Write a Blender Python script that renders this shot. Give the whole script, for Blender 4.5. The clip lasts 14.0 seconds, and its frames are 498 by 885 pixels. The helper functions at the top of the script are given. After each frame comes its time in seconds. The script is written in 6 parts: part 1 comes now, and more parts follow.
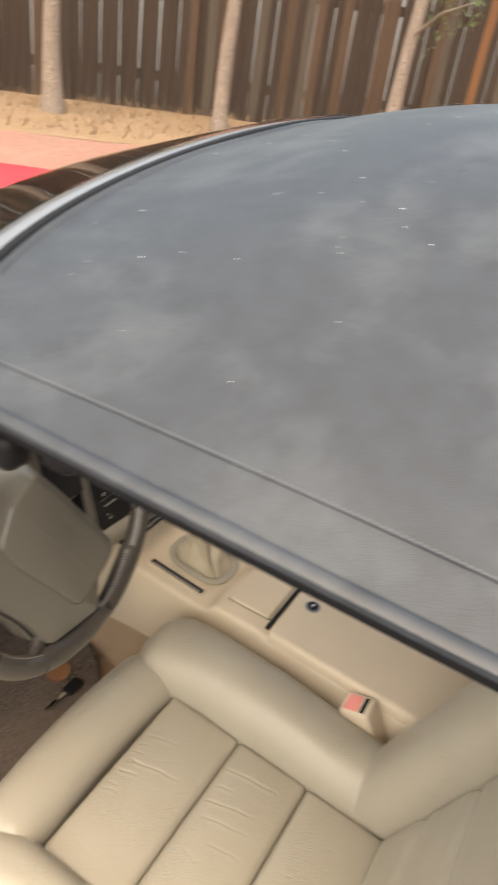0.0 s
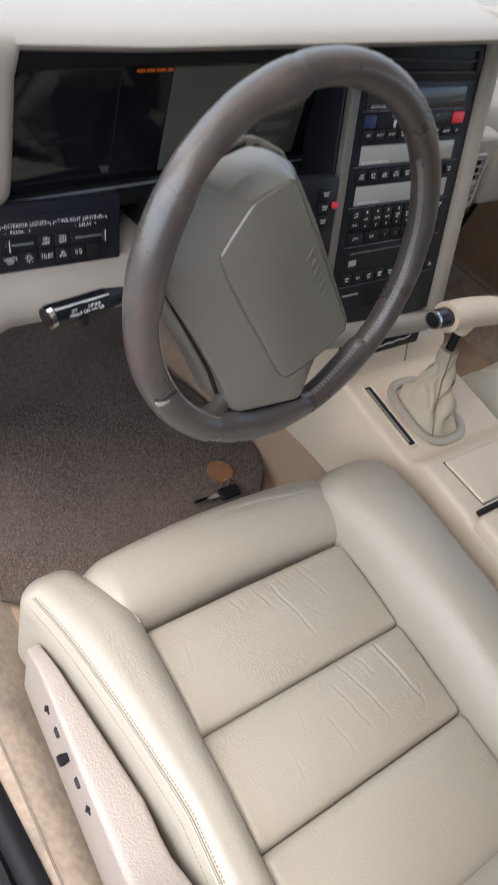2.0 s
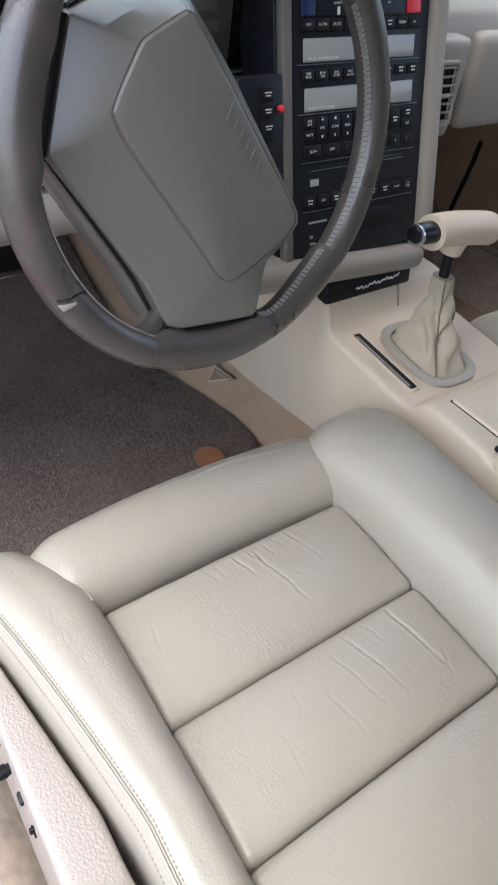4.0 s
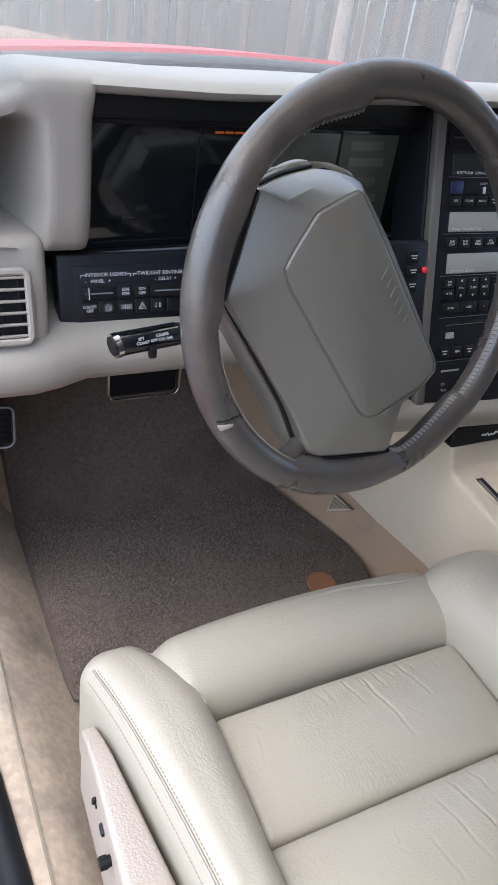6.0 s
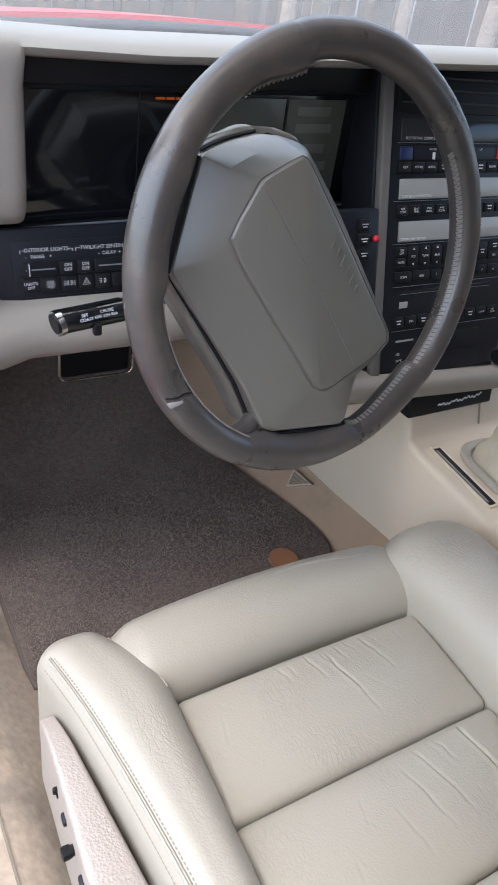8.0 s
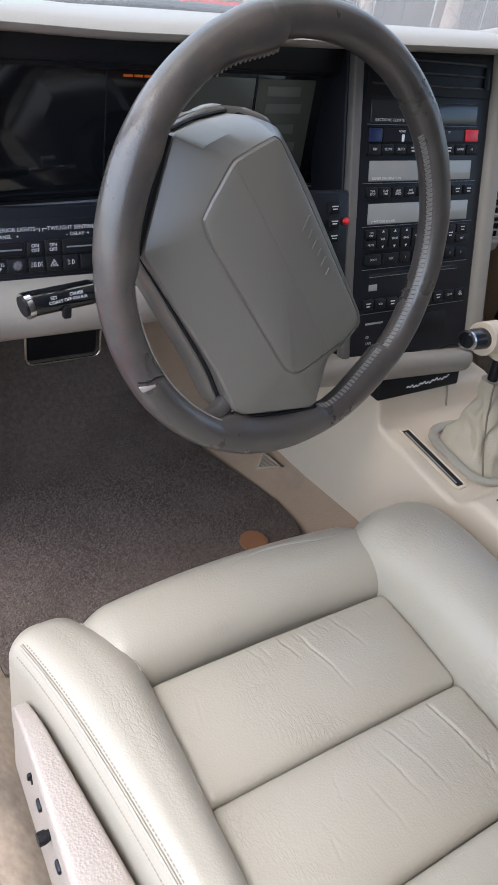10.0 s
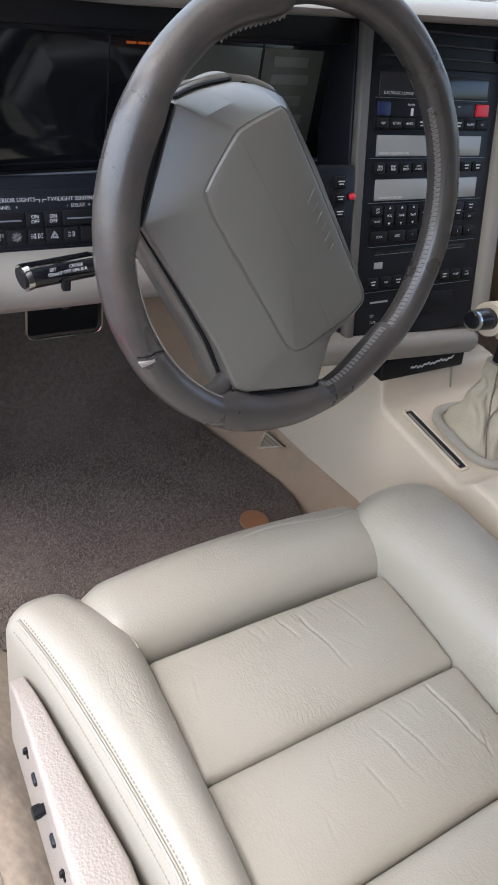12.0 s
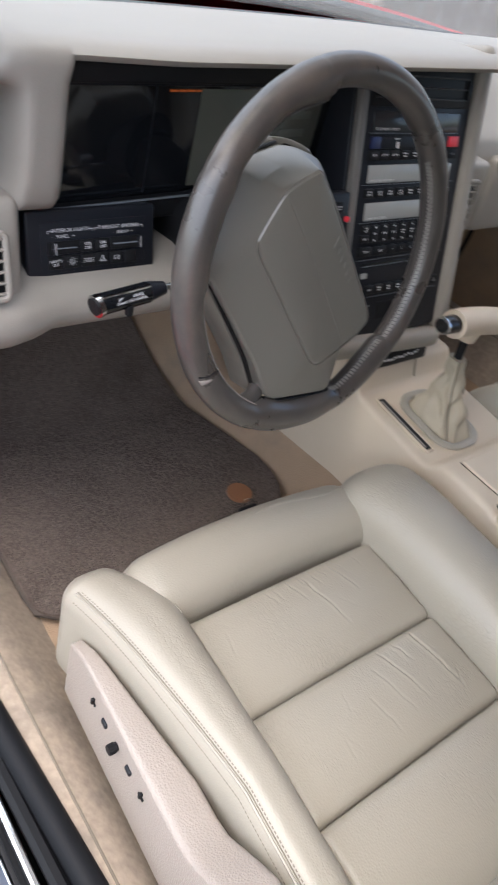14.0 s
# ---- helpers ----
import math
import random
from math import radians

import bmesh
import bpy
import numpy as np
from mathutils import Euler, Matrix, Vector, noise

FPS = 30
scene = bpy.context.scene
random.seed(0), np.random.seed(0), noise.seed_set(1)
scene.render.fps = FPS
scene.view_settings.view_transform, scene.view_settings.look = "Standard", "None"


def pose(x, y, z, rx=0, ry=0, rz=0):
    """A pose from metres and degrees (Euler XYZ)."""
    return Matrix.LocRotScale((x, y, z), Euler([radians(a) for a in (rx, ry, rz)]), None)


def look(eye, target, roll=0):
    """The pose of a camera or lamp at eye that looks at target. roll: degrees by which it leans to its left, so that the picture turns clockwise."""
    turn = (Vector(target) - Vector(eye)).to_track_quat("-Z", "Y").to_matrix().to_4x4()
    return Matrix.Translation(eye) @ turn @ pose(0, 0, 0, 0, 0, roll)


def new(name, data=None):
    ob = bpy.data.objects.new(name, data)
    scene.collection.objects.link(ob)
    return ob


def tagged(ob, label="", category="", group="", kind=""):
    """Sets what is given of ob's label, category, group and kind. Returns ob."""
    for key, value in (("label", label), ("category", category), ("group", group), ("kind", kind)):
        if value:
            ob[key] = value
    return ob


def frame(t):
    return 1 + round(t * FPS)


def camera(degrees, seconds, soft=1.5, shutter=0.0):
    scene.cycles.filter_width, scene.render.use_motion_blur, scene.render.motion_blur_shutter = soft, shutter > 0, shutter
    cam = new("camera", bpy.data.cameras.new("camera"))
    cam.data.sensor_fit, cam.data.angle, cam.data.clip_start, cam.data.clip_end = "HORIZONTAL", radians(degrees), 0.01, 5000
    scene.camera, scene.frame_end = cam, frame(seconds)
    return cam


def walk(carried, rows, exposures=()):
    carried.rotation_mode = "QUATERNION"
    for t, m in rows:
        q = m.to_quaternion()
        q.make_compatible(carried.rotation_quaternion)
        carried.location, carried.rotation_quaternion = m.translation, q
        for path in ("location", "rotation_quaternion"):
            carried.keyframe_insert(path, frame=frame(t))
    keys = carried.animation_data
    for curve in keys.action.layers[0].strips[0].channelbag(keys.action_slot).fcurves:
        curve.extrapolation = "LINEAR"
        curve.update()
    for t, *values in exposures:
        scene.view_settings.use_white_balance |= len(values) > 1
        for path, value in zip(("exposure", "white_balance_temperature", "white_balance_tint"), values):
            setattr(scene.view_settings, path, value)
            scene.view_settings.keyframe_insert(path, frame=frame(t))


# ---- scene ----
cam = camera(37.3, 14.0, soft=1.1, shutter=0.5)
PATH = [
    (0, (-0.872, -0.378, 1.482), (0.63, 0.359, 0.386), 9.0),
    (0.2, (-0.886, -0.352, 1.476), (0.562, 0.464, 0.364), 9.5),
    (0.4, (-0.887, -0.334, 1.458), (0.501, 0.552, 0.322), 10.3),
    (0.5, (-0.888, -0.339, 1.434), (0.468, 0.592, 0.296), 10.8),
    (0.6, (-0.881, -0.33, 1.402), (0.444, 0.618, 0.242), 11.5),
    (0.9, (-0.86, -0.346, 1.33), (0.362, 0.686, 0.13), 13.0),
    (1, (-0.861, -0.339, 1.311), (0.355, 0.684, 0.097), 14.9),
    (1.3, (-0.814, -0.334, 1.284), (0.321, 0.704, 0.005), 15.5),
    (1.5, (-0.805, -0.311, 1.276), (0.288, 0.699, -0.060), 16.9),
    (2, (-0.798, -0.294, 1.231), (0.271, 0.641, -0.176), 20.4),
    (2.2, (-0.793, -0.308, 1.204), (0.273, 0.620, -0.212), 20.6),
    (4.3, (-0.696, -0.364, 1.073), (0.322, 0.8, -0.195), 8.4),
    (4.5, (-0.714, -0.37, 1.079), (0.276, 0.866, -0.142), 8.9),
    (5, (-0.73, -0.371, 1.081), (0.164, 0.996, -0.073), 8.7),
    (5.5, (-0.742, -0.376, 1.093), (0.127, 1.052, -0.005), 8.9),
    (6, (-0.747, -0.377, 1.096), (0.113, 1.071, 0.017), 9.0),
    (6.5, (-0.747, -0.376, 1.094), (0.119, 1.069, 0.016), 9.1),
    (7, (-0.743, -0.373, 1.091), (0.141, 1.052, 0.001), 9.1),
    (7.5, (-0.741, -0.372, 1.091), (0.167, 1.027, -0.013), 9.0),
    (8, (-0.732, -0.371, 1.088), (0.205, 0.999, -0.028), 9.1),
    (8.5, (-0.733, -0.37, 1.09), (0.231, 0.971, -0.038), 9.4),
    (11, (-0.737, -0.366, 1.086), (0.276, 0.918, -0.065), 11.1),
    (11.5, (-0.733, -0.368, 1.087), (0.268, 0.914, -0.079), 11.2),
    (12, (-0.731, -0.365, 1.081), (0.258, 0.908, -0.103), 11.5),
    (12.5, (-0.767, -0.37, 1.104), (0.136, 0.911, -0.138), 10.8),
    (13, (-0.794, -0.378, 1.153), (0.075, 0.878, -0.139), 12.2),
    (13.5, (-0.832, -0.39, 1.18), (0.093, 0.854, -0.084), 13.5),
    (14, (-0.88, -0.348, 1.174), (0.27, 0.713, -0.073), 17.1),
]
EXPOSURES = [(0.0, 1.45, 8300, 8), (0.5, 1.38, 8100, 8), (1.0, 1.42, 6500, 8), (2.0, 1.50, 6350, 9), (4.5, 1.53, 5900, 8), (13.0, 1.52, 5980, 8), (14.0, 1.35, 6250, 9)]
walk(cam, [(t, look(eye, target, roll)) for t, eye, target, roll in PATH], EXPOSURES)

from mathutils.bvhtree import BVHTree

# ---- light ----
world = bpy.data.worlds.new("overcast_sky")
scene.world = world
world.use_nodes = True
wn, wl = world.node_tree.nodes, world.node_tree.links
sky = wn.new("ShaderNodeTexSky")
sky.sky_type, sky.sun_disc = "NISHITA", False
sky.sun_elevation, sky.sun_rotation = radians(66), radians(268)
sky.air_density, sky.dust_density = 1.0, 4.0
wl.new(sky.outputs[0], wn["Background"].inputs[0])
wn["Background"].inputs[1].default_value = 0.15
sun = new("sun", bpy.data.lights.new("sun", "SUN"))
sun.data.energy, sun.data.angle, sun.data.color = 1.55, radians(150), (1.0, 0.97, 0.93)
sun.matrix_world = look((-2.0, 0.1, 5), (0, 0, 0))


# ---- materials ----
def material(name, color, rough=0.5, metal=0.0, vary=0.08, scale=8.0, grain=0.0, grain_scale=300.0, stain=None, stain_scale=3.0, stain_amount=0.5, coat=0.0, spec=0.5, aniso=(1, 1, 1), sheen_vary=0.06):
    """Two scales of colour variation, and a fine relief."""
    m = bpy.data.materials.new(name)
    m.use_nodes = True
    n, l = m.node_tree.nodes, m.node_tree.links
    b = n["Principled BSDF"]
    b.inputs["Roughness"].default_value, b.inputs["Metallic"].default_value = rough, metal
    b.inputs["Coat Weight"].default_value, b.inputs["Specular IOR Level"].default_value = coat, spec
    co = n.new("ShaderNodeTexCoord")
    mp = n.new("ShaderNodeMapping")
    mp.inputs["Scale"].default_value = aniso
    l.new(co.outputs["Object"], mp.inputs[0])
    big = n.new("ShaderNodeTexNoise")
    big.inputs["Scale"].default_value, big.inputs["Detail"].default_value = scale, 6
    l.new(mp.outputs[0], big.inputs["Vector"])
    ramp = n.new("ShaderNodeMix")
    ramp.data_type = "RGBA"
    ramp.inputs[6].default_value = (*[c * (1 - vary) for c in color], 1)
    ramp.inputs[7].default_value = (*[min(1, c * (1 + vary)) for c in color], 1)
    l.new(big.outputs[0], ramp.inputs[0])
    out = ramp.outputs[2]
    if stain:
        sn = n.new("ShaderNodeTexNoise")
        sn.inputs["Scale"].default_value, sn.inputs["Detail"].default_value, sn.inputs["Roughness"].default_value = stain_scale, 8, 0.65
        l.new(mp.outputs[0], sn.inputs["Vector"])
        rp = n.new("ShaderNodeMapRange")
        rp.inputs[1].default_value, rp.inputs[2].default_value, rp.inputs[4].default_value = 0.48, 0.68, stain_amount
        l.new(sn.outputs[0], rp.inputs[0])
        mx = n.new("ShaderNodeMix")
        mx.data_type = "RGBA"
        l.new(rp.outputs[0], mx.inputs[0])
        l.new(out, mx.inputs[6])
        mx.inputs[7].default_value = (*stain, 1)
        out = mx.outputs[2]
    l.new(out, b.inputs["Base Color"])
    rr = n.new("ShaderNodeMapRange")
    rr.inputs[3].default_value, rr.inputs[4].default_value = max(0.02, rough - sheen_vary), min(1, rough + sheen_vary)
    l.new(big.outputs[0], rr.inputs[0])
    l.new(rr.outputs[0], b.inputs["Roughness"])
    if grain:
        g = n.new("ShaderNodeTexVoronoi")
        g.inputs["Scale"].default_value = grain_scale
        l.new(mp.outputs[0], g.inputs["Vector"])
        bp = n.new("ShaderNodeBump")
        bp.inputs["Strength"].default_value, bp.inputs["Distance"].default_value = grain, 0.6 / grain_scale
        l.new(g.outputs["Distance"], bp.inputs["Height"])
        l.new(bp.outputs[0], b.inputs["Normal"])
    return m



def leather(name, color):
    """Smooth leather: fine grain, and a net of creases that comes and goes."""
    m = material(name, color, 0.34, vary=0.04, scale=4, sheen_vary=0.05, spec=0.5)
    n, l = m.node_tree.nodes, m.node_tree.links
    co = n.new("ShaderNodeTexCoord")
    warp = n.new("ShaderNodeTexNoise")
    warp.inputs["Scale"].default_value, warp.inputs["Detail"].default_value = 14, 4
    l.new(co.outputs["Object"], warp.inputs["Vector"])
    add = n.new("ShaderNodeVectorMath")
    add.operation = "MULTIPLY_ADD"
    add.inputs[1].default_value = (0.035, 0.035, 0.035)
    l.new(warp.outputs["Color"], add.inputs[0])
    l.new(co.outputs["Object"], add.inputs[2])
    cr = n.new("ShaderNodeTexVoronoi")
    cr.feature = "DISTANCE_TO_EDGE"
    cr.inputs["Scale"].default_value = 1.0
    long = n.new("ShaderNodeMapping")
    long.inputs["Rotation"].default_value, long.inputs["Scale"].default_value = (0, 0, 0.35), (230, 95, 130)
    l.new(add.outputs[0], long.inputs[0])
    l.new(long.outputs[0], cr.inputs["Vector"])
    edge = n.new("ShaderNodeMapRange")
    edge.inputs[1].default_value, edge.inputs[2].default_value = 0.0, 0.20
    l.new(cr.outputs["Distance"], edge.inputs[0])
    patch = n.new("ShaderNodeTexNoise")
    patch.inputs["Scale"].default_value, patch.inputs["Detail"].default_value = 11, 3
    l.new(co.outputs["Object"], patch.inputs["Vector"])
    mask = n.new("ShaderNodeMapRange")
    mask.inputs[1].default_value, mask.inputs[2].default_value = 0.50, 0.74
    l.new(patch.outputs[0], mask.inputs[0])
    mix = n.new("ShaderNodeMix")
    mix.inputs[2].default_value = 1.0
    l.new(mask.outputs[0], mix.inputs[0])
    l.new(edge.outputs[0], mix.inputs[3])
    grain = n.new("ShaderNodeTexVoronoi")
    grain.inputs["Scale"].default_value = 480
    l.new(co.outputs["Object"], grain.inputs["Vector"])
    b1, b2 = n.new("ShaderNodeBump"), n.new("ShaderNodeBump")
    b1.inputs["Strength"].default_value, b1.inputs["Distance"].default_value = 0.32, 0.0006
    b2.inputs["Strength"].default_value, b2.inputs["Distance"].default_value = 0.42, 0.0007
    l.new(grain.outputs["Distance"], b1.inputs["Height"])
    l.new(mix.outputs[0], b2.inputs["Height"])
    l.new(b1.outputs[0], b2.inputs["Normal"])
    l.new(b2.outputs[0], n["Principled BSDF"].inputs["Normal"])
    # The base colour goes darker along the crease lines.
    crease_tone, amount = n.new("ShaderNodeMix"), n.new("ShaderNodeMapRange")
    crease_tone.data_type = "RGBA"
    crease_tone.inputs[7].default_value = (*[c * 0.55 for c in color], 1)
    amount.inputs[3].default_value, amount.inputs[4].default_value = 0.16, 0.0
    l.new(mix.outputs[0], amount.inputs[0])
    l.new(amount.outputs[0], crease_tone.inputs[0])
    l.new(n["Principled BSDF"].inputs["Base Color"].links[0].from_socket, crease_tone.inputs[6])
    l.new(crease_tone.outputs[2], n["Principled BSDF"].inputs["Base Color"])
    return m


LEATHER = leather("beige_leather", (0.342, 0.316, 0.262))
VALANCE = material("beige_seat_plastic", (0.34, 0.298, 0.262), 0.38, vary=0.05, grain=0.38, grain_scale=420)
DASH = material("grey_beige_dash_vinyl", (0.268, 0.249, 0.224), 0.44, vary=0.06, grain=0.11, grain_scale=650)
CONSOLE = material("tan_console_plastic", (0.58, 0.495, 0.385), 0.45, vary=0.05, grain=0.25, grain_scale=700)
TAN = material("tan_trim_carpet", (0.37, 0.265, 0.18), 0.9, vary=0.16, scale=12, grain=0.5, grain_scale=500, stain=(0.25, 0.205, 0.16), stain_scale=9, stain_amount=0.8)
WHEEL = material("grey_wheel_leather", (0.055, 0.050, 0.047), 0.30, vary=0.3, scale=22, grain=0.10, grain_scale=620, coat=0.2, stain=(0.120, 0.096, 0.080), stain_scale=14, stain_amount=0.55, sheen_vary=0.12, spec=0.8)
PAD = material("grey_airbag_vinyl", (0.132, 0.126, 0.110), 0.30, vary=0.08, scale=9, grain=0.06, grain_scale=900, spec=0.95, sheen_vary=0.06)
CARPET = material("grey_brown_carpet", (0.135, 0.107, 0.092), 0.95, vary=0.6, scale=150, grain=0.8, grain_scale=420, stain=(0.07, 0.054, 0.046), stain_scale=7, stain_amount=0.75)
BLACK = material("black_plastic", (0.010, 0.0105, 0.012), 0.42, vary=0.1, grain=0.12, grain_scale=900, spec=0.18)
PANEL = material("blue_black_panel", (0.011, 0.0125, 0.017), 0.36, vary=0.08, grain=0.12, grain_scale=900, spec=0.25)
SCREEN = material("dark_glass", (0.006, 0.007, 0.009), 0.06, vary=0.05, spec=0.6)
RUBBER = material("black_rubber_seal", (0.010, 0.011, 0.013), 0.55, vary=0.2, scale=30, spec=0.14)
CHROME = material("chrome", (0.75, 0.75, 0.74), 0.12, metal=1.0, vary=0.04)
RED = material("red_car_paint", (0.66, 0.014, 0.03), 0.4, vary=0.04, coat=0.25)
TOP = material("black_soft_top_vinyl", (0.024, 0.030, 0.039), 0.43, vary=0.55, scale=50, grain=0.16, grain_scale=900, stain=(0.072, 0.082, 0.094), stain_scale=11, stain_amount=0.6, spec=0.55)
ALU = material("anodised_trim", (0.21, 0.235, 0.27), 0.36, metal=0.35, vary=0.06)
ASPHALT = material("grey_asphalt", (0.13, 0.13, 0.128), 0.9, vary=0.12, scale=3, grain=0.5, grain_scale=120, stain=(0.07, 0.07, 0.07), stain_scale=1.4, stain_amount=0.5)
BARK = material("pale_bark", (0.25, 0.20, 0.165), 0.9, vary=0.25, scale=18, grain=0.7, grain_scale=40, stain=(0.2, 0.16, 0.12), stain_scale=8, stain_amount=0.6)
WHITE = material("white_print", (0.75, 0.76, 0.78), 0.5, vary=0.02)



TREES = {}


def drape(ob, line, lift=0.0003):
    """Lets a line of points down onto the surface of a mesh."""
    if ob.name not in TREES:
        TREES[ob.name] = BVHTree.FromPolygons([v.co for v in ob.data.vertices], [p.vertices for p in ob.data.polygons])
    tree = TREES[ob.name]
    out = []
    for x, y, z in line:
        hit = tree.ray_cast(Vector((x, y, z + 0.3)), Vector((0, 0, -1)))[0]
        if hit:
            out.append(hit + Vector((0, 0, lift)))
    return out


def part(name, bm, mat, parent=None, label="", smooth=True, sharp=40):
    me = bpy.data.meshes.new(name)
    bmesh.ops.recalc_face_normals(bm, faces=bm.faces)
    for f in bm.faces:
        f.smooth = smooth
    if smooth:
        for e in bm.edges:
            e.smooth = not (len(e.link_faces) == 2 and e.calc_face_angle(0) > radians(sharp))
    bm.to_mesh(me)
    bm.free()
    me.materials.append(mat)
    ob = new(name, me)
    if parent:
        ob.parent = parent
    if label:
        ob["label"] = label
    return ob


def empty(name, label, category, group="", kind="", at=(0, 0, 0)):
    ob = new(name)
    ob.empty_display_size = 0.02
    ob.location = at
    return tagged(ob, label, category, group, kind)


def rbox(c, s, r=0.01, n=3, f=None, cuts=(1, 1, 1)):
    """A box with rounded edges, centre c, size s; f moves its points; cuts: how finely the flat parts are cut."""
    bm = bmesh.new()
    h = [v / 2 for v in s]
    r = min(r, *[v * 0.98 for v in h])
    axes = []
    for k in range(3):
        a = [-h[k] + r * (1 - math.cos(math.pi / 2 * i / n)) for i in range(n)]
        m = [-h[k] + r + (2 * h[k] - 2 * r) * i / cuts[k] for i in range(cuts[k] + 1)]
        axes.append(a + m + [-v for v in reversed(a)])
    ids = {}

    def vert(i, j, k):
        p = (axes[0][i], axes[1][j], axes[2][k])
        key = (i, j, k)
        if key not in ids:
            q = Vector([max(-h[a] + r, min(h[a] - r, p[a])) for a in range(3)])
            d = Vector(p) - q
            d = d.normalized() * r if d.length > 1e-9 else d
            ids[key] = bm.verts.new(q + d + Vector(c))
        return ids[key]

    N = [len(a) - 1 for a in axes]
    for a, b, k in ((0, 1, 2), (1, 2, 0), (2, 0, 1)):
        for side in (0, N[k]):
            for i in range(N[a]):
                for j in range(N[b]):
                    quad = []
                    for di, dj in ((0, 0), (1, 0), (1, 1), (0, 1)):
                        idx = [0, 0, 0]
                        idx[a], idx[b], idx[k] = i + di, j + dj, side
                        quad.append(vert(*idx))
                    bm.faces.new(quad)
    if f:
        for v in bm.verts:
            v.co = Vector(f(*v.co))
    return bm


def skin(loops, closed=True, caps=True, ring=False):
    """Faces between loops of points of equal count."""
    bm = bmesh.new()
    rows = [[bm.verts.new(p) for p in lp] for lp in loops]
    k = len(rows[0])
    pairs = list(zip(rows, rows[1:])) + ([(rows[-1], rows[0])] if ring else [])
    for a, b in pairs:
        for i in range(k if closed else k - 1):
            j = (i + 1) % k
            bm.faces.new((a[i], a[j], b[j], b[i]))
    if caps and closed and not ring:
        bm.faces.new(list(reversed(rows[0])))
        bm.faces.new(rows[-1])
    return bm


def smooth_path(pts, n=6, ring=False):
    """A Catmull-Rom line through a few points."""
    P = [Vector(p) for p in pts]
    out = []
    m = len(P)
    for i in range(m if ring else m - 1):
        if ring:
            a, b, c, d = P[i - 1], P[i], P[(i + 1) % m], P[(i + 2) % m]
        else:
            a, b, c, d = P[max(i - 1, 0)], P[i], P[i + 1], P[min(i + 2, m - 1)]
        for k in range(n):
            t = k / n
            out.append(0.5 * ((2 * b) + (c - a) * t + (2 * a - 5 * b + 4 * c - d) * t * t + (3 * b - a - 3 * c + d) * t ** 3))
    if not ring:
        out.append(P[-1])
    return out


def tube(path, w, h=None, k=10, ring=False, up=(0, 0, 1), power=1.0):
    """A bar with an oval section swept along a path; w and h are half sizes, numbers or functions of 0..1."""
    h = w if h is None else h
    P = [Vector(p) for p in path]
    loops = []
    for i, p in enumerate(P):
        if ring:
            t = P[(i + 1) % len(P)] - P[i - 1]
        else:
            t = P[min(i + 1, len(P) - 1)] - P[max(i - 1, 0)]
        t.normalize()
        side = t.cross(Vector(up))
        side = side.normalized() if side.length > 1e-5 else Vector((1, 0, 0))
        top = side.cross(t).normalized()
        s = i / max(1, len(P) - 1)
        ww, hh = (w(s) if callable(w) else w), (h(s) if callable(h) else h)
        lp = []
        for j in range(k):
            a = 2 * math.pi * (j + 0.5) / k
            ca, sa = math.cos(a), math.sin(a)
            ca, sa = math.copysign(abs(ca) ** power, ca), math.copysign(abs(sa) ** power, sa)
            lp.append(p + side * ww * ca + top * hh * sa)
        loops.append(lp)
    return skin(loops, ring=ring)


def prism(profile, x0, x1, nx=1, f=None, axis=0):
    """A profile of (y, z) points drawn out along x; f moves the points."""
    loops = []
    for i in range(nx + 1):
        x = x0 + (x1 - x0) * i / nx
        loops.append([f(x, y, z) if f else (x, y, z) for y, z in profile])
    return skin(loops)


def join(*bms):
    out = bmesh.new()
    for b in bms:
        me = bpy.data.meshes.new("temp")
        b.to_mesh(me)
        b.free()
        out.from_mesh(me)
        bpy.data.meshes.remove(me)
    return out


def sheet(nx, ny, f, thick=0.0):
    """A surface f(u, v) with u, v from 0 to 1, given a thickness downwards."""
    bm = bmesh.new()
    g = [[bm.verts.new(f(i / nx, j / ny)) for j in range(ny + 1)] for i in range(nx + 1)]
    for i in range(nx):
        for j in range(ny):
            bm.faces.new((g[i][j], g[i + 1][j], g[i + 1][j + 1], g[i][j + 1]))
    if thick:
        bmesh.ops.recalc_face_normals(bm, faces=bm.faces)
        bmesh.ops.solidify(bm, geom=bm.faces[:], thickness=thick)
    return bm


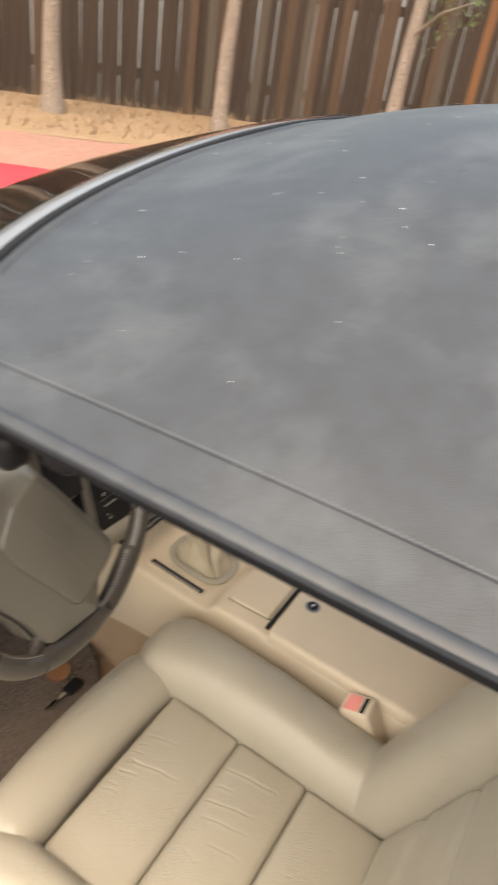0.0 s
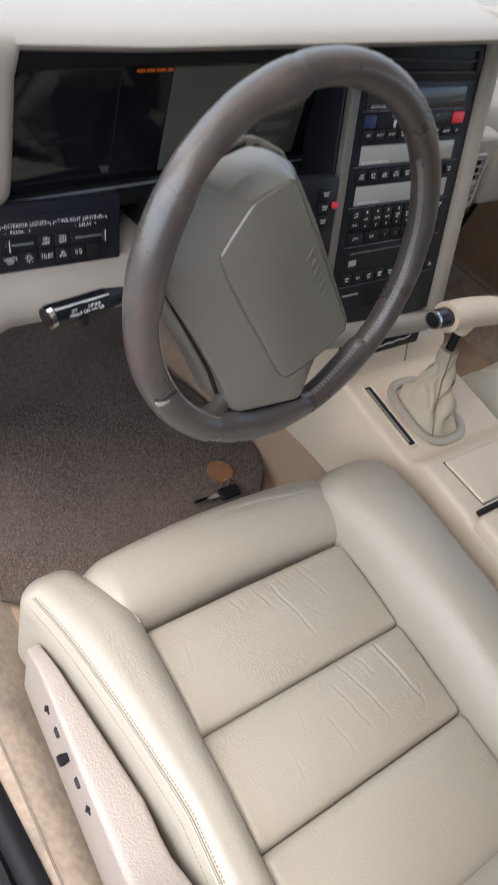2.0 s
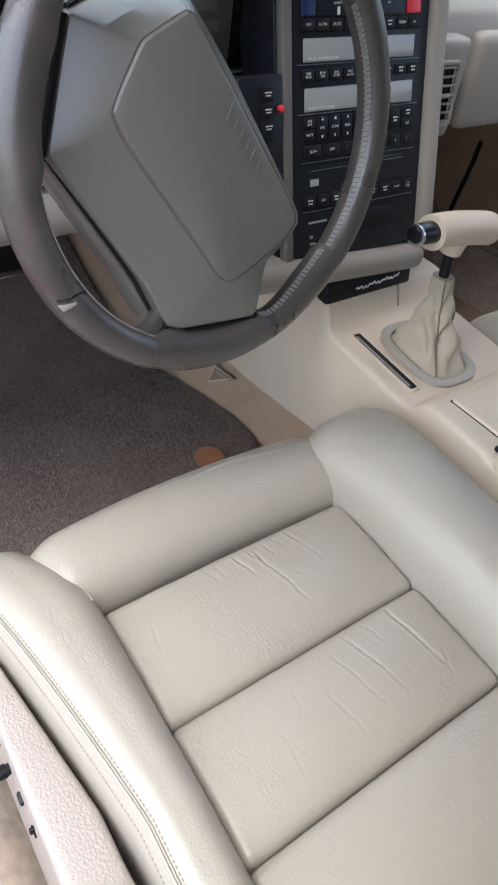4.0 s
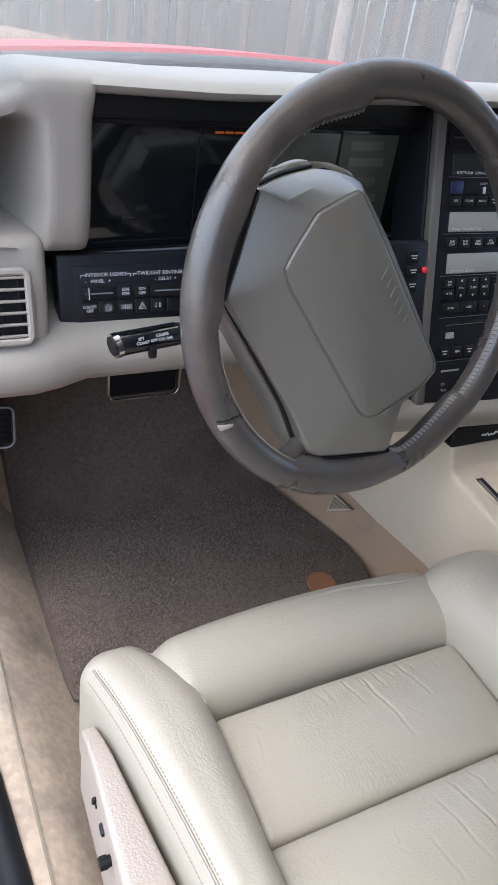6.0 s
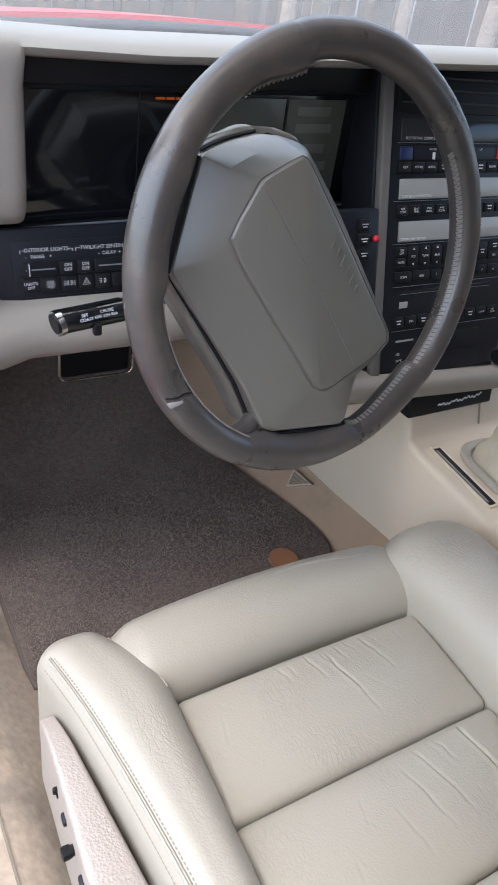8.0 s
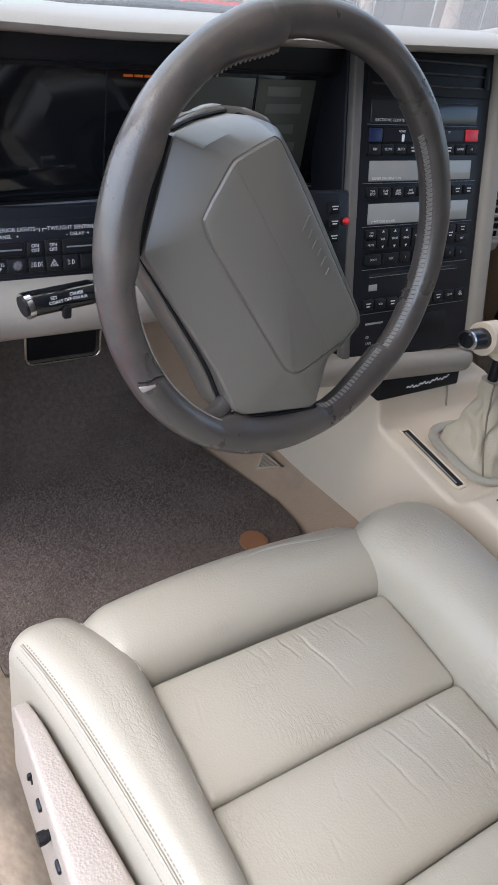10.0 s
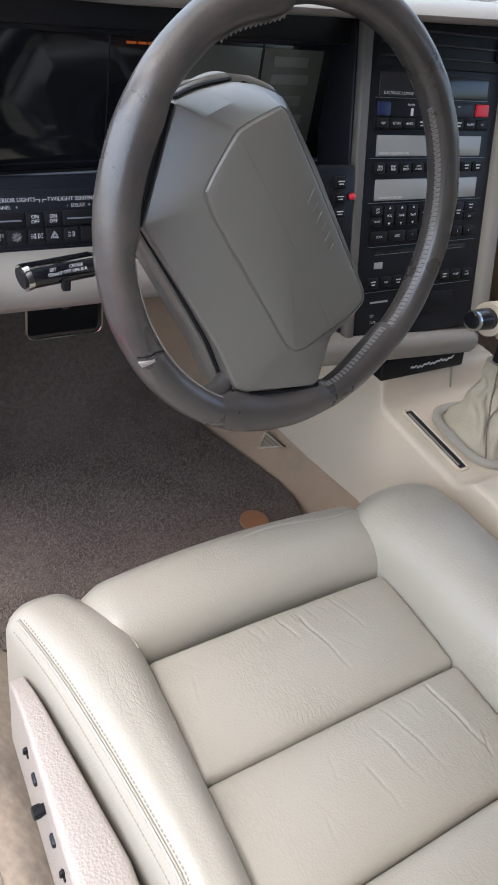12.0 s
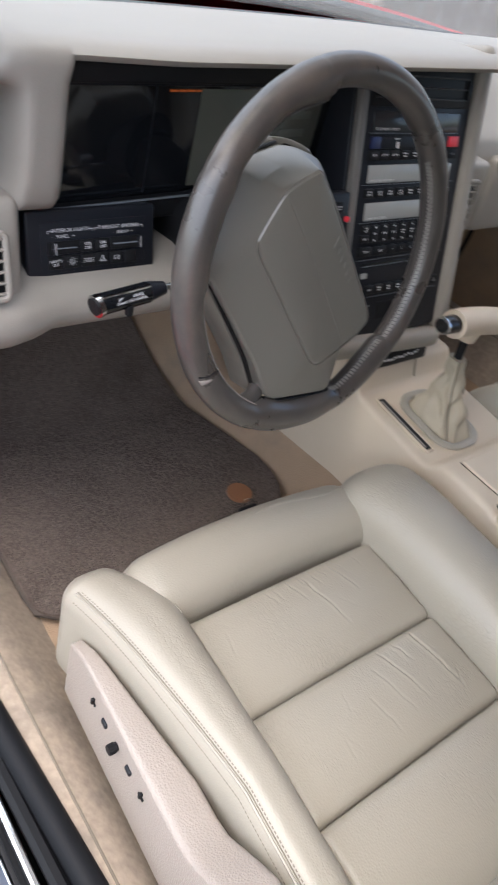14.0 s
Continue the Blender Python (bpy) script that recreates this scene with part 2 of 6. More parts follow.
def mat_glass(name, film=0.0, tint=(1, 1, 1)):
    """Thin glass: clear, with a Fresnel gloss and a dusty film in streaks."""
    m = bpy.data.materials.new(name)
    m.use_nodes = True
    n, l = m.node_tree.nodes, m.node_tree.links
    n.remove(n["Principled BSDF"])
    tr, gl, df = n.new("ShaderNodeBsdfTransparent"), n.new("ShaderNodeBsdfGlossy"), n.new("ShaderNodeBsdfTranslucent")
    tr.inputs[0].default_value, gl.inputs["Roughness"].default_value = (*tint, 1), 0.03
    df.inputs[0].default_value = (0.5, 0.5, 0.5, 1)
    lw, pw, fr = n.new("ShaderNodeLayerWeight"), n.new("ShaderNodeMath"), n.new("ShaderNodeMath")
    pw.operation, fr.operation = "POWER", "MULTIPLY_ADD"
    pw.inputs[1].default_value, fr.inputs[1].default_value, fr.inputs[2].default_value = 4.5, 0.62, 0.035
    l.new(lw.outputs["Facing"], pw.inputs[0])
    l.new(pw.outputs[0], fr.inputs[0])
    co, mp, no = n.new("ShaderNodeTexCoord"), n.new("ShaderNodeMapping"), n.new("ShaderNodeTexNoise")
    mp.inputs["Scale"].default_value = (60, 1.0, 1.0)
    l.new(co.outputs["Object"], mp.inputs[0])
    l.new(mp.outputs[0], no.inputs["Vector"])
    no.inputs["Scale"].default_value, no.inputs["Detail"].default_value = 1.6, 5
    rg = n.new("ShaderNodeMapRange")
    rg.inputs[1].default_value, rg.inputs[2].default_value, rg.inputs[3].default_value, rg.inputs[4].default_value = 0.35, 0.75, film * 0.85, film * 1.2
    l.new(no.outputs[0], rg.inputs[0])
    a, b = n.new("ShaderNodeMixShader"), n.new("ShaderNodeMixShader")
    l.new(rg.outputs[0], a.inputs[0])
    l.new(tr.outputs[0], a.inputs[1])
    l.new(df.outputs[0], a.inputs[2])
    l.new(fr.outputs[0], b.inputs[0])
    l.new(a.outputs[0], b.inputs[1])
    l.new(gl.outputs[0], b.inputs[2])
    l.new(b.outputs[0], n["Material Output"].inputs[0])
    return m


SLAT = material("dark_grey_slat", (0.035, 0.035, 0.037), 0.4, vary=0.05)
PRINT = material("grey_white_print", (0.58, 0.585, 0.60), 0.5, vary=0.03)
FIREWALL = material("dark_firewall_carpet", (0.028, 0.024, 0.022), 0.95, vary=0.4, scale=90)
WINDSHIELD = mat_glass("dusty_windshield_glass", 0.105, (0.95, 0.97, 0.96))
GRAVEL = material("red_brown_gravel", (0.29, 0.155, 0.122), 0.95, vary=0.3, scale=25, grain=0.8, grain_scale=60, stain=(0.34, 0.22, 0.165), stain_scale=2, stain_amount=0.6)
STRAW = material("dry_straw_grass", (0.28, 0.19, 0.12), 0.95, vary=0.25, scale=20, grain=0.8, grain_scale=50, stain=(0.28, 0.19, 0.1), stain_scale=1.7, stain_amount=0.7)
LEAF = material("pine_needles", (0.10, 0.16, 0.05), 0.7, vary=0.3)
ORANGE = material("orange_leather_tag", (0.26, 0.12, 0.06), 0.6, vary=0.15, scale=60)
REDPLASTIC = material("red_button", (0.65, 0.03, 0.05), 0.3, vary=0.03)
PINK = material("pink_red_buckle_button", (0.78, 0.27, 0.24), 0.35, vary=0.05)
BLUEPLASTIC = material("blue_button", (0.010, 0.018, 0.075), 0.35, vary=0.03)
# White reflections on the displays are put into this grey; small marks share it.
DISPLAY = material("display_reflection_and_mark_grey", (0.30, 0.31, 0.31), 0.12, vary=0.1, scale=20)
DISPLAY_DARK = material("dark_display_glass", (0.025, 0.028, 0.032), 0.12, vary=0.1)
GREENISH = material("greenish_reflection_and_window", (0.095, 0.099, 0.083), 0.14, vary=0.1)
THREAD = material("tan_thread", (0.19, 0.165, 0.13), 0.8, vary=0.15, scale=200)
SILL = material("stained_sill_carpet", (0.43, 0.36, 0.285), 0.92, vary=0.35, scale=110, grain=0.3, grain_scale=1100, stain=(0.21, 0.185, 0.16), stain_scale=8.5, stain_amount=0.9)
TUFT = material("pale_carpet_tufts", (0.165, 0.133, 0.115), 0.95, vary=0.55, scale=300)
CREASE = material("worn_leather_crease", (0.265, 0.237, 0.186), 0.6, vary=0.15)
GROOVE = material("dark_seam_line", (0.19, 0.165, 0.128), 0.8, vary=0.15)
GREY_CLIP = material("pale_worn_foam", (0.30, 0.27, 0.25), 0.7, vary=0.1)
TYRE = material("tyre_rubber", (0.03, 0.03, 0.03), 0.8, vary=0.1)
AMBER = bpy.data.materials.new("amber_lit_segments")
AMBER.use_nodes = True
AMBER.node_tree.nodes["Principled BSDF"].inputs["Base Color"].default_value = (0.05, 0.01, 0.002, 1)
AMBER.node_tree.nodes["Principled BSDF"].inputs["Emission Color"].default_value = (1, 0.2, 0.02, 1)
AMBER.node_tree.nodes["Principled BSDF"].inputs["Emission Strength"].default_value = 0.07


def lettering(text, size, m, parent, mat=PRINT, align="CENTER"):
    """Flat built-in letters; m places them: local x along the text, local z out of the face."""
    cu = bpy.data.curves.new("lettering", "FONT")
    cu.body, cu.size, cu.align_x, cu.align_y, cu.extrude = text, size, align, "CENTER", 0.0001
    cu.resolution_u = 2
    tmp = bpy.data.objects.new("lettering", cu)
    scene.collection.objects.link(tmp)
    me = bpy.data.meshes.new_from_object(tmp.evaluated_get(bpy.context.evaluated_depsgraph_get()))
    bpy.data.objects.remove(tmp)
    me.transform(m)
    me.materials.clear()
    me.materials.append(mat)
    ob = new("lettering", me)
    ob.parent = parent
    return ob


# ---- ground, fence, trees ----
ground = part("ground", sheet(6, 6, lambda u, v: (-150 + 300 * u, -150 + 300 * v, 0)), ASPHALT)
tagged(ground, "pale grey weathered asphalt around the parked car", "ground", kind="structure")
FU, FN, F0 = Vector((0.587, -0.81, 0)), Vector((-0.81, -0.587, 0)), Vector((4.16, 6.63, 0))


def along_fence(a, d, z=0.0):
    p = F0 + FU * a + FN * d
    return Vector((p.x, p.y, z))


def strip_f(d0, d1, z):
    def f(u, v):
        a, d = -12 + 30 * u, d0 + (d1 - d0) * v
        d += 0.12 * noise.noise((a * 0.9, d, 1.0)) if v > 0.98 else 0
        return along_fence(a, d, (z if v < 0.93 else 0.014) + 0.02 * noise.noise((a * 1.5, d * 1.5, 0.3)) * (0.2 < v < 0.9))
    return f


gravel = part("gravel_strip", sheet(60, 12, strip_f(-0.2, 5.2, 0.012)), GRAVEL)
tagged(gravel, "reddish gravel strip along the drive", "gravel", kind="stuff")
straw = part("dry_grass", sheet(60, 12, strip_f(-0.3, 1.5, 0.04)), STRAW)
tagged(straw, "dry straw-coloured grass at the foot of the fence", "grass", kind="stuff")


def straw_blades():
    rnd = random.Random(4)
    bm = bmesh.new()
    for _ in range(5000):
        p = along_fence(rnd.uniform(-4, 9), rnd.uniform(0.05, 1.5), 0.04)
        a, h, w = rnd.uniform(0, 6.28), rnd.uniform(0.03, 0.11), rnd.uniform(0.004, 0.009)
        d, s = Vector((math.cos(a), math.sin(a), 0)), Vector((-math.sin(a), math.cos(a), 0)) * w
        bm.faces.new([bm.verts.new(q) for q in (p - s, p + s, p + d * h * rnd.uniform(0.3, 1.2) + Vector((0, 0, h)))])
    return bm


tagged(part("grass_blades", straw_blades(), STRAW, smooth=False), "short dry grass blades and litter", "grass", kind="stuff")

fence = empty("wooden_fence", "tall weathered dark brown wooden board fence with gaps", "fence", at=along_fence(0, 0))
rnd = random.Random(7)
FENCE_DARK = [material("fence_board_%s" % n, c, 0.88, vary=0.35, scale=6, grain=0.3, grain_scale=90, aniso=(8, 8, 0.5), stain=st, stain_scale=5, stain_amount=0.55)
              for n, c, st in (("dark", (0.040, 0.026, 0.018), (0.075, 0.052, 0.037)), ("brown", (0.075, 0.045, 0.028), (0.120, 0.080, 0.055)), ("orange", (0.18, 0.08, 0.034), (0.09, 0.05, 0.028)), ("grey", (0.085, 0.066, 0.05), (0.045, 0.034, 0.024)))]
board_meshes = []
for k in range(12):
    b = part("board", rbox((0, 0, 0.77), (0.088 + 0.018 * rnd.random(), 0.02, 1.5), 0.004, 1), FENCE_DARK[0], smooth=False)
    board_meshes.append(b.data)
    bpy.data.objects.remove(b)
kinds = []
for md in board_meshes:
    for mt in FENCE_DARK:
        c = md.copy()
        c.materials[0] = mt
        kinds.append(c)
a = -9.0
face = math.atan2(FU.y, FU.x)
while a < 13:
    w = rnd.choice((0, 0, 0, 0, 0, 0, 0, 1, 1, 3 if rnd.random() < 0.5 else 0, 2 if a > 4.5 and rnd.random() < 0.5 else 1))
    b = new("board", kinds[rnd.randrange(12) * 4 + w])
    b.parent = fence
    b.location = FU * a + FN * (0.02 * rnd.random() + (0.0 if rnd.random() < 0.7 else 0.022)) + Vector((0, 0, 0.03 * rnd.random() - 0.02))
    b.rotation_euler = (0, radians(rnd.uniform(-0.7, 0.7)), face)
    a += 0.0895 + 0.0085 * rnd.random()
for z in (0.35, 1.2):
    ob = part("rail", rbox((0, 0, 0), (22, 0.04, 0.09), 0.005, 1), FENCE_DARK[0], fence, smooth=False)
    ob.location, ob.rotation_euler = FU * 2 + FN * -0.035 + Vector((0, 0, z)), (0, 0, face)
a = -9.0
while a < 13:
    ob = part("post", rbox((0, 0, 0.75), (0.09, 0.09, 1.5), 0.008, 1), FENCE_DARK[1], fence, smooth=False)
    ob.location, ob.rotation_euler = FU * a + FN * -0.1, (0, 0, face)
    a += 2.4


def tree(p, r, lean, seed):
    rn = random.Random(seed)
    t = empty("tree", "slim tree with pale rough bark standing in dry grass", "tree", "trees along the fence", at=p)
    path = [(lean[0] * z + 0.03 * noise.noise((z, seed, 0)), lean[1] * z + 0.03 * noise.noise((z, seed, 5)), z) for z in [0.25 * i for i in range(15)]]
    bm = tube(path, lambda s: r * (1.35 - 0.35 * min(1, s * 12)) * (1 - 0.6 * s), k=14, up=(1, 0, 0))
    for v in bm.verts:
        v.co += Vector((v.co.x - 0, v.co.y, 0)).normalized() * 0.012 * noise.noise(v.co * 9 + Vector((seed, 0, 0)))
    part("trunk", bm, BARK, t)
    needles = bmesh.new()
    for i in range(9):
        z = rn.uniform(1.9, 3.4) if i or seed != 5 else 1.05
        b0 = Vector((lean[0] * z, lean[1] * z, z))
        an = rn.uniform(0, 6.28)
        tip = b0 + Vector((math.cos(an), math.sin(an), rn.uniform(-0.1, 0.5))) * rn.uniform(0.6, 1.1)
        part("limb", tube([b0, (b0 + tip) / 2 + Vector((0, 0, 0.06)), tip], lambda s: 0.018 * (1 - 0.8 * s), k=6), BARK, t)
        for _ in range(110):
            s = rn.uniform(0.3, 1.05)
            q = b0.lerp(tip, s) + Vector([rn.gauss(0, 0.1) for _ in range(3)])
            d = Vector([rn.gauss(0, 1) for _ in range(3)]).normalized() * rn.uniform(0.05, 0.1)
            e = d.cross(Vector((0, 0, 1))).normalized() * 0.006
            needles.faces.new([needles.verts.new(w) for w in (q - e, q + e, q + d)])
    part("crown", needles, LEAF, t, smooth=False)
    return t


for i, (p, r, ln) in enumerate(((along_fence(1.72, 0.73), 0.085, (0.0, 0.0)), (along_fence(3.25, 0.73), 0.07, (0.02, -0.01)), (along_fence(4.85, 0.75), 0.07, (0.05, -0.03)), (along_fence(-0.1, 0.75), 0.08, (0, 0)), (along_fence(0.85, 0.3), 0.07, (0, 0)))):
    tree(p, r, ln, i + 3)

# ---- car body ----
car_body = empty("car_body", "bright red two-seat convertible car body, parked", "car")


def cowl(x):
    return 0.88 + 0.05 * x - 0.06 * (x / 0.75) ** 2


def body_top(x, y):
    return 0.968 - 0.08 * x * x - 0.092 * (y - 0.92) - 0.06 * max(0, y - 1.1) ** 1.3


def hood_f(u, v):
    x = 0.74 * (2 * u - 1)
    y = cowl(x) + 0.02 + (2.62 - cowl(x)) * v
    return (x, y, body_top(x, y))


part("hood", sheet(24, 24, hood_f, 0.012), RED, car_body)


def fender(sg):
    prof = lambda y: body_top(0.74, max(0.95, y)) - 0.004
    loops = []
    for i in range(21):
        y = 0.72 + 2.03 * i / 20
        top = prof(y) - (0.0 if y < 2.5 else 0.25 * (y - 2.5))
        w = 0.0 if y < 2.3 else 0.25 * (y - 2.3)
        arch = 0.30 * math.sqrt(max(0, 1 - ((y - 1.75) / 0.34) ** 2)) if abs(y - 1.75) < 0.34 else 0
        low = 0.2 + arch * 1.25
        loops.append([(sg * x, y, z) for x, z in ((0.745, top), (0.80, top - 0.01), (0.86 - w, top - 0.06), (0.90 - w, top - 0.18), (0.89 - w, low + 0.02), (0.86 - w, low), (0.70, low + 0.02), (0.70, top - 0.1))])
    return skin(loops)


part("front_fender", fender(-1), RED, car_body)
part("front_fender", fender(1), RED, car_body)
part("front_bumper", rbox((0, 2.60, 0.46), (1.72, 0.34, 0.46), 0.06, 4), RED, car_body)
for sg in (-1, 1):
    part("rocker", rbox((sg * 0.80, -0.15, 0.27), (0.14, 1.78, 0.2), 0.04, 4), RED, car_body)
    loops = []
    for i in range(17):
        y = -0.62 - 1.25 * i / 16
        arch = 0.42 * math.sqrt(max(0, 1 - ((y + 0.95) / 0.34) ** 2)) if abs(y + 0.95) < 0.34 else 0
        top, low = 0.93 - 0.04 * (i / 16) ** 2, 0.2 + arch
        loops.append([(sg * x, y, z) for x, z in ((0.62, top + 0.01), (0.78, top), (0.86, top - 0.07), (0.90, top - 0.2), (0.88, low + 0.02), (0.84, low), (0.66, low + 0.02), (0.62, top - 0.1))])
    part("rear_quarter", skin(loops), RED, car_body)
part("deck_lid", sheet(16, 12, lambda u, v: (0.63 * (2 * u - 1), -1.18 - 0.72 * v, 0.95 - 0.03 * v * v - 0.02 * abs(2 * u - 1) ** 3), 0.012), RED, car_body)
part("rear_bumper", rbox((0, -1.86, 0.5), (1.7, 0.2, 0.5), 0.07, 4), RED, car_body)
part("underbody", rbox((0, 0.35, 0.2), (1.5, 4.2, 0.06), 0.02, 2), BLACK, car_body)
for x in (-0.78, 0.78):
    for y in (1.75, -0.95):
        ring = [(x, y + 0.26 * math.cos(q), 0.316 + 0.26 * math.sin(q)) for q in [2 * math.pi * i / 32 for i in range(32)]]
        wheel = part("road_wheel", tube(ring, 0.056, 0.1, k=12, ring=True, up=(1, 0, 0)), TYRE, car_body)
        part("rim", tube([(x - 0.07, y, 0.316), (x + 0.07, y, 0.316)], 0.205, k=28, up=(0, 0, 1)), ALU, wheel)

# windshield, its frame and the black inner seals


def pillar(s, sg=-1, dx=0.0, dz=0.0):
    """Along the windshield pillar from the roof corner (0) to the cowl (1)."""
    y = -0.045 + 0.90 * s
    return Vector((sg * (0.634 + 0.026 * (1 - math.exp(-max(0, s) / 0.03)) + 0.05 * s + dx), y, 1.252 - 0.50 * max(0, s) + 0.176 * s * s + dz + 0.10 * min(0, s)))


frame_ob = car_body
DARK_PANEL = material("brown_black_panel", (0.009, 0.0075, 0.007), 0.5, vary=0.2, scale=20, grain=0.15, grain_scale=500, spec=0.1)
REFLECTION_TINT = mat_glass("reflection_tint_glass", 0.01, (0.52, 0.48, 0.45))
for sg in (-1, 1):
    rng = [0.05 * i / 6 for i in range(6)] + [0.05 + 0.95 * i / 12 for i in range(13)]
    part("pillar_cap", tube([pillar(s, sg, -0.006, -0.004) for s in rng], 0.013, 0.004, k=8), ALU, frame_ob)
    part("cap_groove", tube([pillar(s, sg, 0.004, -0.009) for s in rng], 0.0045, 0.0035, k=6), RUBBER, frame_ob)
    part("chrome_bead", tube([pillar(s, sg, 0.007, -0.013) for s in rng], 0.0026, k=6), ALU, frame_ob, "thin bright bead")
    low = [-0.030, -0.020, -0.010] + rng
    part("pillar_panel", tube([pillar(s, sg, -0.008, -0.023) for s in low], lambda q: 0.012 * min(1, 0.03 + 7 * q) ** 0.5, lambda q: 0.013 * min(1, 0.03 + 7 * q) ** 0.5, k=10), DARK_PANEL, frame_ob, "brown-black inner pillar panel")
    part("panel_screw", rbox(pillar(0.045, sg, 0.003, -0.022), (0.008, 0.007, 0.009), 0.003, 2), BLACK, frame_ob)
    part("seal", tube([pillar(s, sg, -0.010, -0.040) for s in low], lambda q: 0.013 * min(1, 0.03 + 7 * q) ** 0.5, lambda q: 0.013 * min(1, 0.03 + 7 * q) ** 0.5, k=12), RUBBER, frame_ob)
    part("inner_seal", tube([pillar(s, sg, -0.026, -0.042) for s in low], lambda q: 0.014 * min(1, 0.03 + 7 * q) ** 0.5, lambda q: 0.012 * min(1, 0.03 + 7 * q) ** 0.5, k=10), BLACK, frame_ob)
    part("pillar_trim", tube([pillar(s, sg, -0.022, -0.054) for s in low], 0.016, 0.0055, k=8), DASH, frame_ob, "grey-beige trim strip")
HX = [-0.636 + 1.272 * i / 60 for i in range(61)]


def header(x, dy=0.0, dz=0.0):
    return Vector((x, roof_front(x) + dy, 1.250 + 0.060 * (1 - (x / 0.636) ** 2) ** 0.9 + dz))


EDGE = 0.626


def roof_front(x):
    return 0.075 - 0.05 * (x / 0.62) ** 2 - 0.06 * (x / 0.62) ** 6 - 0.018 * (x / 0.626) ** 40


part("header_cap", tube([header(x, 0.0230, -0.0085) for x in HX[2:-2]], 0.0105, 0.0035, k=10), ALU, frame_ob)
part("header_bead", tube([header(x, 0.0125, -0.0050) for x in HX[2:-2]], 0.0022, 0.0022, k=6), ALU, frame_ob, "thin bright bead")
part("header_seal", tube([header(x, 0.005, -0.006) for x in HX], 0.007, 0.007, k=8), RUBBER, frame_ob)
part("header_panel", tube([header(x, -0.01, -0.026) for x in HX[2:-2]], lambda s: 0.025 * min(1, 0.45 + 6 * min(s, 1 - s)), lambda s: 0.012 * min(1, 0.45 + 6 * min(s, 1 - s)), k=10), BLACK, frame_ob)
for sg in (-1, 1):
    part("corner_block", rbox((sg * 0.619, -0.028, 1.224), (0.030, 0.074, 0.030), 0.009, 4), DARK_PANEL, frame_ob)
    part("latch", rbox((sg * 0.606, -0.078, 1.210), (0.024, 0.036, 0.027), 0.0085, 5), BLACK, frame_ob, "black soft top latch cover")
    part("latch_pivot", rbox((sg * 0.606, -0.128, 1.221), (0.016, 0.024, 0.012), 0.0055, 3), BLACK, frame_ob)


def glass_f(u, v):
    q = 2 * u - 1
    xt, xb = 0.615 * q, 0.70 * q
    t, b = header(xt, 0.026, -0.006), Vector((xb, cowl(xb) - 0.06, body_top(xb, 0.92) - 0.022))
    p = t.lerp(b, v)
    return p + Vector((0, 0.0, (0.03 - 0.065 * q ** 4) * math.sin(math.pi * v)))


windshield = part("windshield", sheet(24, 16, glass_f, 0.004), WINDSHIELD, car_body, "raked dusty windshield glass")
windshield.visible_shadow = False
# Added tint over the upper glass, in place of dark fence and tree reflections.
band = part("dark_reflection_band", sheet(24, 8, lambda u, v: Vector(glass_f(u, 0.24 * v)) + Vector((0, 0.002, 0.0045)), 0.001), REFLECTION_TINT, windshield, "tinted band standing in for dark reflections on the upper glass")
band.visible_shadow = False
part("cowl_edge", tube([(x, cowl(x) - 0.055, body_top(x, cowl(x)) - 0.010) for x in [-0.70 + 1.40 * i / 24 for i in range(25)]], 0.006, 0.004, k=8), RUBBER, frame_ob)
for sg in (-1, 1):
    part("hinge_pillar", rbox((sg * 0.765, 0.575, 0.63), (0.09, 0.37, 0.50), 0.02, 3), RED, frame_ob)
part("cowl_strip", tube([(x, cowl(x) - 0.025, body_top(x, cowl(x)) - 0.016) for x in [-0.74 + 1.48 * i / 24 for i in range(25)]], 0.035, 0.012, k=8), RUBBER, frame_ob)

# ---- soft top ----


def roof_f(u, v):
    x = EDGE * (2 * u - 1)
    q = 1 - (x / EDGE) ** 2
    y = roof_front(x) * (1 - v) + (-1.22) * v
    rise = 0.055 + 0.090 * math.sin(math.pi / 2 * min(1, v / 0.3)) - 0.06 * max(0, (v - 0.55) / 0.45) ** 2
    z = 1.25 + rise * q - 0.30 * max(0, (v - 0.55) / 0.45) ** 1.8
    return (x, y, z + 0.0022 * noise.noise((x * 5, y * 5, 0)))


